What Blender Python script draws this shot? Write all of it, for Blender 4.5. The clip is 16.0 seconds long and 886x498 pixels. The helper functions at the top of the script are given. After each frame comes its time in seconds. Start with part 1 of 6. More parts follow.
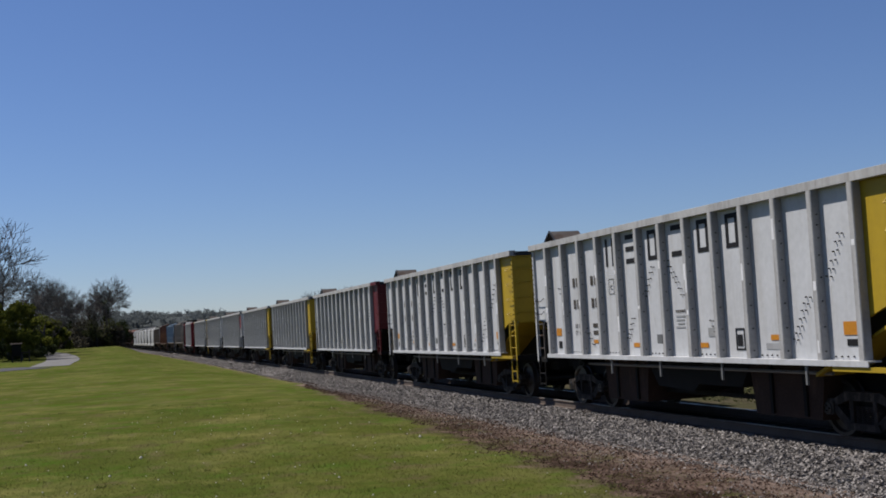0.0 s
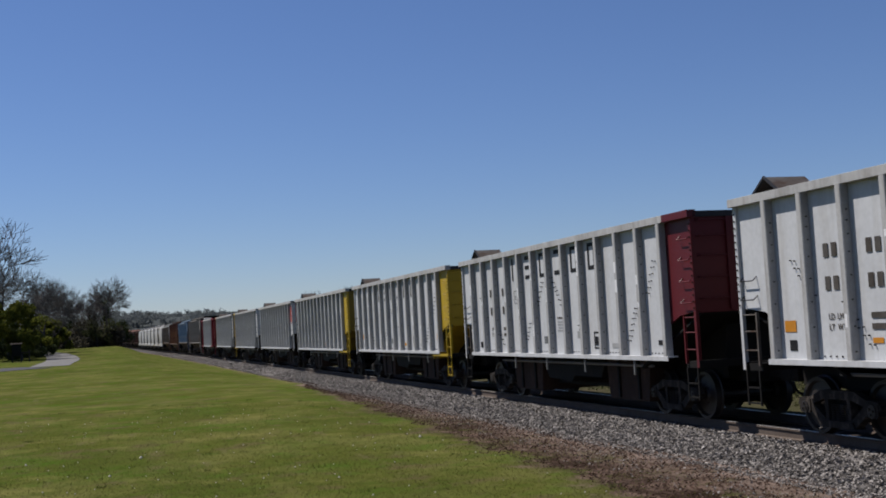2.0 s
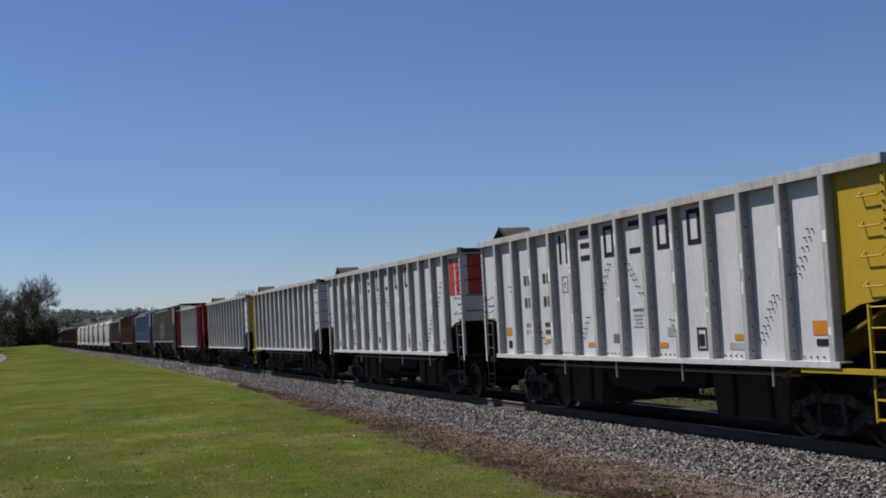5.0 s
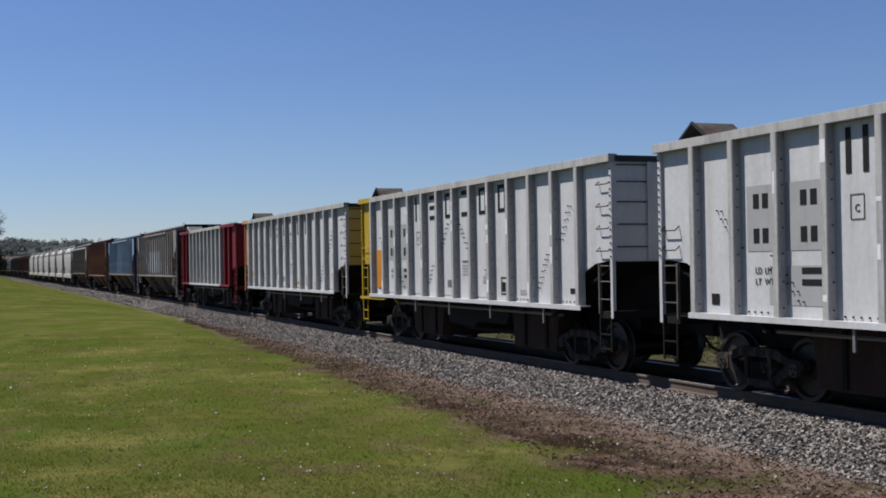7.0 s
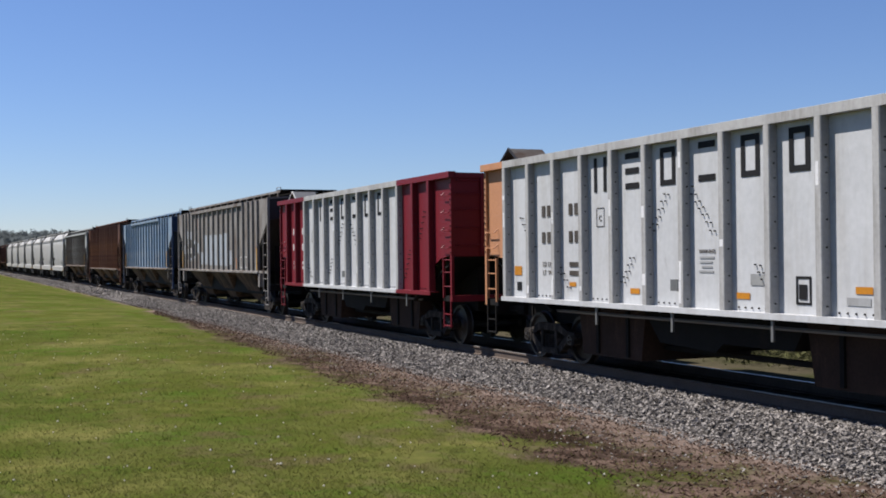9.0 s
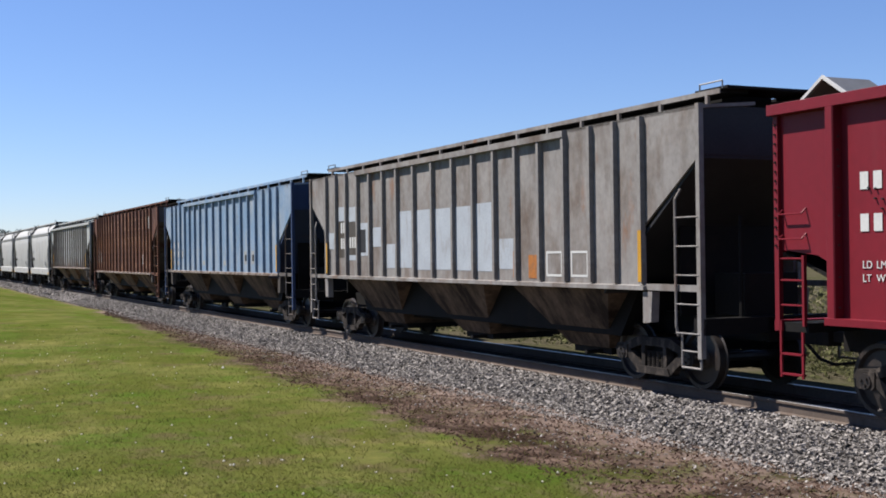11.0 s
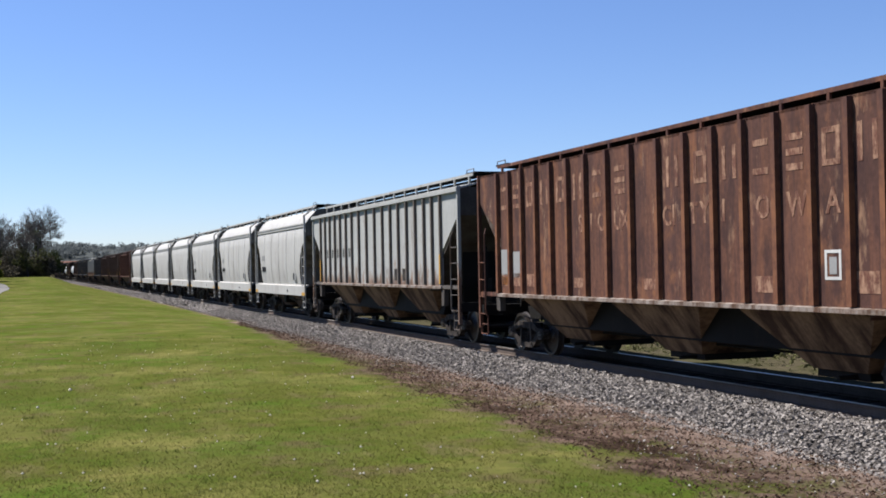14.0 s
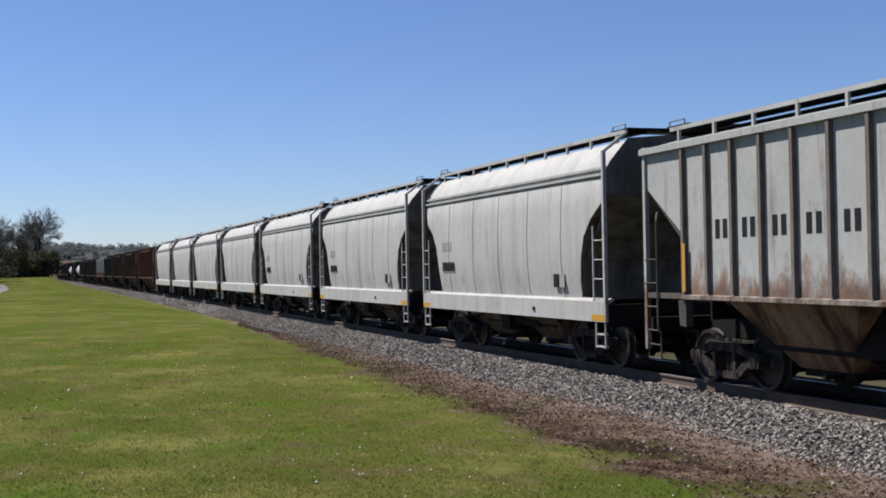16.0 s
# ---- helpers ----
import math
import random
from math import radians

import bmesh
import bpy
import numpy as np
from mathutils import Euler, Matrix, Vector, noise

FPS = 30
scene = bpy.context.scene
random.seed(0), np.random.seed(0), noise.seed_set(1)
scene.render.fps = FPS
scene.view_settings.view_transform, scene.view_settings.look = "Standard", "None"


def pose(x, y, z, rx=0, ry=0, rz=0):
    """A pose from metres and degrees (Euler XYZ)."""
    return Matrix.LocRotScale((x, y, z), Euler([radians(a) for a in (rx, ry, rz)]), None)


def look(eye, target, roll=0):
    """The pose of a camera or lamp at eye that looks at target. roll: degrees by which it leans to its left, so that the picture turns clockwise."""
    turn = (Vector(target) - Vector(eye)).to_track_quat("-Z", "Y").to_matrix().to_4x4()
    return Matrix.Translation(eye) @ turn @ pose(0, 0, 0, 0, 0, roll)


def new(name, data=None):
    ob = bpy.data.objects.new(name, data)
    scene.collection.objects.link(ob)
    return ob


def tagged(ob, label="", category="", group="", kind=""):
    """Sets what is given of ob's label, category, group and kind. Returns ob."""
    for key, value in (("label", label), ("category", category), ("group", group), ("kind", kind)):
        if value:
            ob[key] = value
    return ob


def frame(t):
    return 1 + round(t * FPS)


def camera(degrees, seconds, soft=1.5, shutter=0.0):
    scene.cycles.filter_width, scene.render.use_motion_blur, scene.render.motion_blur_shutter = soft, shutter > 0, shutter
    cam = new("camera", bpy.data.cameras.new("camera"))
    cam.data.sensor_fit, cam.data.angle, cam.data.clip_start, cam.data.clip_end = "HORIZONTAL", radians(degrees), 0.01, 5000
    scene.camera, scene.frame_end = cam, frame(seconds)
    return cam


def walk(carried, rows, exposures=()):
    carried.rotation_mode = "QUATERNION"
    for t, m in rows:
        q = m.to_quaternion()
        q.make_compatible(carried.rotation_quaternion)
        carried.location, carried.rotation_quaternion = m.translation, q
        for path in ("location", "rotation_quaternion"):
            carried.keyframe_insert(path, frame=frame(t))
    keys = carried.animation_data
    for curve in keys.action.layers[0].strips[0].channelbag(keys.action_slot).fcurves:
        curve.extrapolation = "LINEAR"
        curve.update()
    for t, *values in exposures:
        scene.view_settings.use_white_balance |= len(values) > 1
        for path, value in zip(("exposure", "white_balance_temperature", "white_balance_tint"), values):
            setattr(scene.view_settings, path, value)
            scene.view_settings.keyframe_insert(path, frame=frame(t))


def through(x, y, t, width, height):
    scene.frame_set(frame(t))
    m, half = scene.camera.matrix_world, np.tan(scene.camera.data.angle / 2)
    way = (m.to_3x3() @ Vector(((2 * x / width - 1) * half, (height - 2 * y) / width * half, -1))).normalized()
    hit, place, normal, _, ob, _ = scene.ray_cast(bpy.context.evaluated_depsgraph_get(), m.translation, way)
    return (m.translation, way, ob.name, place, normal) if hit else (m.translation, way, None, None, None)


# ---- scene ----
EYE = 2.092
cam = camera(41.5, 16.0, soft=1.8)
walk(cam, [
    (0, pose(0, 0, EYE, 93.73, 3.15, -15.83)),
    (3.7, pose(0, 0, EYE, 93.73, 3.15, -15.83)),
    (6, pose(0, 0, EYE, 92.96, 2.38, -21.71)),
    (6.5, pose(0, 0, EYE, 91.83, 1.56, -21.62)),
    (7, pose(0, 0, EYE, 90.67, 0.95, -21.49)),
    (7.5, pose(0, 0, EYE, 90.50, 0.98, -21.46)),
    (8, pose(0, 0, EYE, 90.41, 0.80, -21.43)),
    (10.5, pose(0, 0, EYE, 90.25, 0.72, -25.15)),
    (11, pose(0, 0, EYE, 90.26, 0.74, -25.14)),
    (11.5, pose(0, 0, EYE, 90.23, 0.93, -25.03)),
    (12, pose(0, 0, EYE, 90.28, 0.90, -24.27)),
    (12.5, pose(0, 0, EYE, 90.43, 0.95, -21.71)),
    (13, pose(0, 0, EYE, 90.66, 1.00, -20.10)),
    (13.5, pose(0, 0, EYE, 90.80, 1.14, -18.97)),
    (14, pose(0, 0, EYE, 90.85, 1.08, -18.93)),
    (14.5, pose(0, 0, EYE, 90.89, 1.03, -18.96)),
    (16, pose(0, 0, EYE, 90.89, 1.03, -18.96)),
], exposures=[(0, 0.44, 6350, 13), (3.7, 0.44, 6350, 13), (6, 0.48, 6350, 13), (8, 0.72, 6350, 13), (10.3, 1.07, 6350, 13), (12.5, 1.29, 6350, 13), (14, 1.22, 6350, 13), (16, 0.89, 6350, 13)])

# ---- light ----
SUN_EL, SUN_SIDE = 56.0, 42.0    # degrees; SUN_SIDE: from square-on to the train, towards its far end
sun_dir = Vector((-math.cos(radians(SUN_EL)) * math.cos(radians(SUN_SIDE)),
                  math.cos(radians(SUN_EL)) * math.sin(radians(SUN_SIDE)), math.sin(radians(SUN_EL))))
world = bpy.data.worlds.new("sky")
scene.world = world
world.use_nodes = True
wn = world.node_tree
sky = wn.nodes.new("ShaderNodeTexSky")
sky.sky_type = "NISHITA"
sky.sun_disc = False
sky.sun_elevation = radians(SUN_EL)
sky.sun_rotation = math.atan2(sun_dir.x, sun_dir.y)
sky.air_density, sky.dust_density, sky.ozone_density = 1.0, 0.0, 6.0
wn.nodes["Background"].inputs["Strength"].default_value = 0.051
deep = wn.nodes.new("ShaderNodeMix")
deep.data_type, deep.blend_type = "RGBA", "MULTIPLY"
deep.inputs["Factor"].default_value = 1.0
deep.inputs["B"].default_value = (0.935, 0.975, 1.16, 1)
wn.links.new(sky.outputs[0], deep.inputs["A"])
wn.links.new(deep.outputs["Result"], wn.nodes["Background"].inputs["Color"])
sun_data = bpy.data.lights.new("sun", "SUN")
sun_data.energy, sun_data.angle, sun_data.color = 5.0, radians(0.53), (1.0, 0.95, 0.87)
sun = new("sun", sun_data)
sun.matrix_basis = look((-60, 60, 60), Vector((-60, 60, 60)) - sun_dir)

# ---- materials ----


def mat(name, col, rough=0.6, metal=0.0, vary=0.12, scale=2.0, bump=0.0, bump_scale=40.0, stain=None, stain_at=(0.55, 0.75), stain_scale=1.2, streak=False, rand=0.0):
    """Base colour broken by fine and coarse noise; stain: a second colour in patches; streak: patches drawn out downwards."""
    m = bpy.data.materials.new(name)
    m.use_nodes = True
    n, l = m.node_tree.nodes, m.node_tree.links
    b = n["Principled BSDF"]
    b.inputs["Roughness"].default_value, b.inputs["Metallic"].default_value = rough, metal
    if rough >= 0.65 and not metal:
        b.inputs["Specular IOR Level"].default_value = 0.12
    elif not metal:
        b.inputs["Specular IOR Level"].default_value = 0.25
    co = n.new("ShaderNodeTexCoord")
    fine, coarse = n.new("ShaderNodeTexNoise"), n.new("ShaderNodeTexNoise")
    fine.inputs["Scale"].default_value, fine.inputs["Detail"].default_value = scale * 12, 6
    coarse.inputs["Scale"].default_value, coarse.inputs["Detail"].default_value = scale, 5
    for t in (fine, coarse):
        l.new(co.outputs["Object"], t.inputs["Vector"])
    add = n.new("ShaderNodeMath")
    add.operation = "ADD"
    l.new(fine.outputs[0], add.inputs[0]), l.new(coarse.outputs[0], add.inputs[1])
    ramp = n.new("ShaderNodeMapRange")
    ramp.inputs[1].default_value, ramp.inputs[2].default_value = 0.7, 1.3
    ramp.inputs[3].default_value, ramp.inputs[4].default_value = 1 - vary, 1 + vary
    l.new(add.outputs[0], ramp.inputs[0])
    value = ramp.outputs[0]
    if rand:
        info, mr, mul = n.new("ShaderNodeObjectInfo"), n.new("ShaderNodeMapRange"), n.new("ShaderNodeMath")
        mr.inputs[3].default_value, mr.inputs[4].default_value = 1 - rand, 1 + rand
        mul.operation = "MULTIPLY"
        l.new(info.outputs["Random"], mr.inputs[0]), l.new(mr.outputs[0], mul.inputs[0]), l.new(value, mul.inputs[1])
        value = mul.outputs[0]
    base = n.new("ShaderNodeRGB")
    base.outputs[0].default_value = (*col, 1)
    source = base.outputs[0]
    if stain:
        sn, sr, mix = n.new("ShaderNodeTexNoise"), n.new("ShaderNodeMapRange"), n.new("ShaderNodeMix")
        mp = n.new("ShaderNodeMapping")
        mp.inputs["Scale"].default_value = (stain_scale, stain_scale * 2.2, stain_scale * (0.22 if streak else 1))
        l.new(co.outputs["Object"], mp.inputs[0]), l.new(mp.outputs[0], sn.inputs["Vector"])
        sn.inputs["Scale"].default_value, sn.inputs["Detail"].default_value = 1.0, 8
        sn.inputs["Roughness"].default_value = 0.65
        sr.inputs[1].default_value, sr.inputs[2].default_value = stain_at
        l.new(sn.outputs[0], sr.inputs[0])
        mix.data_type = "RGBA"
        l.new(sr.outputs[0], mix.inputs["Factor"]), l.new(source, mix.inputs["A"])
        mix.inputs["B"].default_value = (*stain, 1)
        source = mix.outputs["Result"]
    sc = n.new("ShaderNodeVectorMath")
    sc.operation = "SCALE"
    l.new(source, sc.inputs[0]), l.new(value, sc.inputs["Scale"])
    l.new(sc.outputs[0], b.inputs["Base Color"])
    if bump:
        bn, bp = n.new("ShaderNodeTexNoise"), n.new("ShaderNodeBump")
        bn.inputs["Scale"].default_value, bn.inputs["Detail"].default_value = bump_scale, 6
        bp.inputs["Strength"].default_value, bp.inputs["Distance"].default_value = bump, 0.5 / bump_scale
        l.new(co.outputs["Object"], bn.inputs["Vector"]), l.new(bn.outputs[0], bp.inputs["Height"])
        l.new(bp.outputs[0], b.inputs["Normal"])
    return m


def weather(m, col, at, scale, drawn=1.0, amount=0.8, splash=None):
    """A further, sparser layer of stains over a paint; drawn below 1 pulls them out into runs; splash: heights between which thrown-up rust thins out."""
    n, l = m.node_tree.nodes, m.node_tree.links
    socket = n["Principled BSDF"].inputs["Base Color"]
    source = socket.links[0].from_socket
    co, mp, tx, mr, mix = n.new("ShaderNodeTexCoord"), n.new("ShaderNodeMapping"), n.new("ShaderNodeTexNoise"), n.new("ShaderNodeMapRange"), n.new("ShaderNodeMix")
    mp.inputs["Scale"].default_value = (scale, scale, scale * drawn)
    mp.inputs["Location"].default_value = (3.7 + 40 * col[0], 1.9 + 90 * col[1], 5.1)
    tx.inputs["Scale"].default_value, tx.inputs["Detail"].default_value, tx.inputs["Roughness"].default_value = 1.0, 9, 0.72
    l.new(co.outputs["Object"], mp.inputs[0]), l.new(mp.outputs[0], tx.inputs["Vector"])
    mr.inputs[1].default_value, mr.inputs[2].default_value, mr.inputs[4].default_value = at[0], at[1], amount
    value = tx.outputs[0]
    if splash:
        xyz, fall, add = n.new("ShaderNodeSeparateXYZ"), n.new("ShaderNodeMapRange"), n.new("ShaderNodeMath")
        l.new(co.outputs["Object"], xyz.inputs[0]), l.new(xyz.outputs[2], fall.inputs[0])
        fall.inputs[1].default_value, fall.inputs[2].default_value, fall.inputs[3].default_value, fall.inputs[4].default_value = splash[0], splash[1], 0.1, -0.2
        l.new(value, add.inputs[0]), l.new(fall.outputs[0], add.inputs[1])
        value = add.outputs[0]
    l.new(value, mr.inputs[0])
    mix.data_type = "RGBA"
    l.new(mr.outputs[0], mix.inputs["Factor"]), l.new(source, mix.inputs["A"])
    mix.inputs["B"].default_value = (*col, 1)
    l.new(mix.outputs["Result"], socket)


M_WHITE = mat("white_paint", (0.40, 0.408, 0.415), 0.5, stain=(0.315, 0.31, 0.298), stain_at=(0.47, 0.80), streak=True, vary=0.08, scale=0.9, bump=0.05, bump_scale=6, stain_scale=1.6)
M_POST = mat("grimy_white_paint", (0.315, 0.313, 0.305), 0.6, stain=(0.19, 0.18, 0.165), stain_at=(0.46, 0.74), streak=True, vary=0.12, scale=1.4, stain_scale=2.2)
M_YELLOW = mat("yellow_paint", (0.31, 0.21, 0.012), 0.5, stain=(0.224, 0.152, 0.016), streak=True, vary=0.08, scale=0.7)
# Pale yellow end wall; light bounced off the next car is in the colour
M_PALEYELLOW = mat("pale_yellow_paint", (0.43, 0.31, 0.085), 0.55, stain=(0.33, 0.23, 0.06), streak=True, vary=0.08, scale=0.7)
M_RUSTEND = mat("rust_blotched_grey", (0.10, 0.085, 0.07), 0.8, stain=(0.05, 0.024, 0.018), stain_at=(0.44, 0.58), vary=0.2, scale=1.0, stain_scale=1.1, streak=True)
M_STENCIL = mat("grey_blue_stencil_ground", (0.15, 0.165, 0.18), 0.65, vary=0.2, scale=4)
# Streaked grey for the pale cars' ends, with those faces' shade mixed in
M_ENDGREY = mat("shaded_end_steel", (0.125, 0.115, 0.10), 0.8, vary=0.2, stain=(0.06, 0.048, 0.036), stain_at=(0.42, 0.62), streak=True, stain_scale=1.5)
# Darker yellow for one car's end wall and slope sheet
M_DARKYELLOW = mat("dark_yellow_paint", (0.17, 0.12, 0.012), 0.6, stain=(0.06, 0.044, 0.012), stain_at=(0.42, 0.66), streak=True, vary=0.15, scale=0.7)
M_RED = mat("red_paint", (0.122, 0.006, 0.012), 0.5, stain=(0.12, 0.012, 0.017), streak=True, vary=0.1, scale=0.7)
M_MAROON = mat("maroon_paint", (0.072, 0.005, 0.008), 0.5, stain=(0.055, 0.012, 0.012), streak=True, vary=0.1, scale=0.7)
M_SIGNRED = mat("sign_red_paint", (0.288, 0.028, 0.0176), 0.5)
M_GREYCAR = mat("weathered_grey_paint", (0.185, 0.175, 0.165), 0.7, stain=(0.105, 0.082, 0.067), stain_at=(0.44, 0.68), vary=0.18, scale=0.8, stain_scale=0.75)
M_PATCH = mat("fresh_grey_patch", (0.25, 0.255, 0.256), 0.6, vary=0.08, stain=(0.15, 0.14, 0.13), stain_at=(0.55, 0.8), streak=True)
M_BLUECAR = mat("faded_blue_paint", (0.122, 0.186, 0.268), 0.6, stain=(0.215, 0.25, 0.285), stain_at=(0.42, 0.66), vary=0.14, scale=0.8, stain_scale=0.8)
# Dark blue corner posts; on the blue car's ends it paints in shade
M_DARKBLUE = mat("dark_blue_and_end_shade", (0.024, 0.04, 0.088), 0.6, stain=(0.04, 0.04, 0.064), streak=True)
M_RUST = mat("rusted_brown_paint", (0.062, 0.031, 0.025), 0.8, stain=(0.13, 0.057, 0.033), stain_at=(0.44, 0.70), streak=True, vary=0.25, scale=1.0, bump=0.1, stain_scale=1.7)
M_FADED = mat("faded_lettering", (0.25, 0.15, 0.10), 0.8, stain=(0.10, 0.045, 0.032), stain_at=(0.40, 0.56), stain_scale=4, vary=0.25)
M_LIGHTGREY = mat("light_grey_paint", (0.275, 0.282, 0.272), 0.65, stain=(0.12, 0.09, 0.068), stain_at=(0.56, 0.80), streak=True, vary=0.1, scale=0.8, stain_scale=1.6)
M_CEMENT = mat("pale_grey_paint", (0.31, 0.308, 0.293), 0.6, stain=(0.225, 0.215, 0.198), stain_at=(0.46, 0.76), streak=True, vary=0.08, scale=0.6, stain_scale=1.4)
weather(M_WHITE, (0.17, 0.155, 0.14), (0.62, 0.76), 2.6, 0.35, 0.6)
weather(M_YELLOW, (0.09, 0.06, 0.02), (0.58, 0.74), 2.4, 0.35, 0.6)
weather(M_LIGHTGREY, (0.15, 0.08, 0.042), (0.61, 0.71), 2.0, 0.5, 0.8)
weather(M_LIGHTGREY, (0.12, 0.10, 0.084), (0.59, 0.70), 0.9, 0.5, 0.7)
weather(M_LIGHTGREY, (0.27, 0.275, 0.27), (0.56, 0.70), 0.9, 0.5, 0.7)
weather(M_LIGHTGREY, (0.15, 0.075, 0.04), (0.48, 0.62), 2.4, 0.45, 0.85, (1.55, 2.6))
weather(M_LIGHTGREY, (0.08, 0.055, 0.042), (0.50, 0.62), 1.3, 0.6, 0.7, (1.55, 2.4))
weather(M_BLUECAR, (0.11, 0.06, 0.038), (0.61, 0.70), 2.6, 0.4, 0.8)
weather(M_BLUECAR, (0.30, 0.32, 0.34), (0.60, 0.72), 0.7, 0.8, 0.6)
weather(M_CEMENT, (0.10, 0.085, 0.07), (0.59, 0.74), 1.7, 0.4, 0.7)
weather(M_RUST, (0.185, 0.082, 0.04), (0.54, 0.66), 1.1, 0.6, 0.75)
weather(M_RUST, (0.25, 0.15, 0.095), (0.58, 0.68), 2.2, 0.4, 0.75)
weather(M_RUST, (0.034, 0.018, 0.017), (0.51, 0.62), 0.9, 0.5, 0.8)
weather(M_RUST, (0.30, 0.19, 0.125), (0.62, 0.70), 3.4, 0.3, 0.7)
weather(M_GREYCAR, (0.17, 0.085, 0.048), (0.58, 0.69), 1.6, 0.4, 0.75)
weather(M_GREYCAR, (0.085, 0.072, 0.062), (0.55, 0.68), 0.8, 0.5, 0.7)
# Underframe steel, set near-black to deepen the shade below the cars
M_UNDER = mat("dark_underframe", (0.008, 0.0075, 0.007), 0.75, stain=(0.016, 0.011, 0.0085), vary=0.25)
M_BAY = mat("grimy_hopper_steel", (0.115, 0.08, 0.056), 0.8, stain=(0.022, 0.0155, 0.012), stain_at=(0.4, 0.62), vary=0.25, scale=1.2)
M_BAYTAN = mat("rust_streaked_hopper_steel", (0.17, 0.11, 0.066), 0.8, stain=(0.04, 0.022, 0.014), stain_at=(0.42, 0.62), vary=0.25, scale=1.2, streak=True)
M_PEACH = mat("faded_orange_panel", (0.36, 0.17, 0.085), 0.6, vary=0.12, stain=(0.3, 0.2, 0.13), streak=True)
M_BOXRUST = mat("rusty_door_steel", (0.034, 0.02, 0.0145), 0.8, stain=(0.06, 0.034, 0.024), vary=0.25)
# Black fittings; on the grey car's ends it stands in for shade
M_BLACK = mat("black_paint_and_end_shade", (0.018, 0.018, 0.02), 0.6, vary=0.2)
M_WHEEL = mat("wheel_steel", (0.02, 0.016, 0.014), 0.5, metal=0.3, stain=(0.06, 0.038, 0.028), vary=0.2, scale=4)
M_TRUCK = mat("dusty_cast_steel", (0.02, 0.017, 0.015), 0.8, stain=(0.075, 0.062, 0.052), stain_at=(0.5, 0.7), stain_scale=4, vary=0.25, scale=3)
M_RAIL = mat("rail_rust", (0.085, 0.066, 0.054), 0.8, vary=0.2, stain=(0.06, 0.04, 0.03))
M_IRON = mat("weathered_and_shaded_fittings", (0.085, 0.078, 0.072), 0.7, vary=0.2, stain=(0.05, 0.03, 0.02), stain_at=(0.45, 0.65), scale=3)
# Worn ink, bolts and patches; on car ends this dark grey paints their shade
M_DARKGREY = mat("dark_grey_and_end_shade", (0.06, 0.055, 0.05), 0.8, vary=0.25, stain=(0.035, 0.028, 0.022), stain_at=(0.42, 0.66), streak=True)
M_SILL = mat("dusty_sill_paint", (0.20, 0.172, 0.15), 0.7, vary=0.25, scale=3, stain=(0.07, 0.04, 0.026), stain_at=(0.42, 0.62), stain_scale=2.2)
M_RAILTOP = mat("polished_rail_head", (0.5, 0.49, 0.48), 0.35, metal=1.0)
M_TIE = mat("creosoted_timber", (0.035, 0.028, 0.024), 0.9, vary=0.3, scale=3, bump=0.3)
M_ORANGE = mat("orange_reflector", (0.38, 0.155, 0.013), 0.45)
M_TEXTBLACK = mat("black_lettering", (0.012, 0.012, 0.013), 0.65)
M_TEXTWHITE = mat("white_lettering", (0.4, 0.4, 0.384), 0.6)
M_DATA = mat("pale_data_panel", (0.216, 0.22, 0.216), 0.6, vary=0.1)
M_MARK = mat("faded_yellow_reflector", (0.36, 0.19, 0.02), 0.5, vary=0.15, scale=3)
M_BLUEPATCH = mat("pale_blue_grey_patch", (0.27, 0.295, 0.32), 0.65, vary=0.12, stain=(0.19, 0.18, 0.17), stain_at=(0.52, 0.78), stain_scale=2.0)
M_OLDORANGE = mat("worn_orange_paint", (0.27, 0.10, 0.022), 0.6, vary=0.2, stain=(0.12, 0.07, 0.04), stain_at=(0.5, 0.72), stain_scale=4)
M_CHALK = mat("fresh_white_paint", (0.55, 0.55, 0.55), 0.5, vary=0.1)
M_BARE = mat("dull_steel", (0.16, 0.16, 0.156), 0.5, metal=0.5)


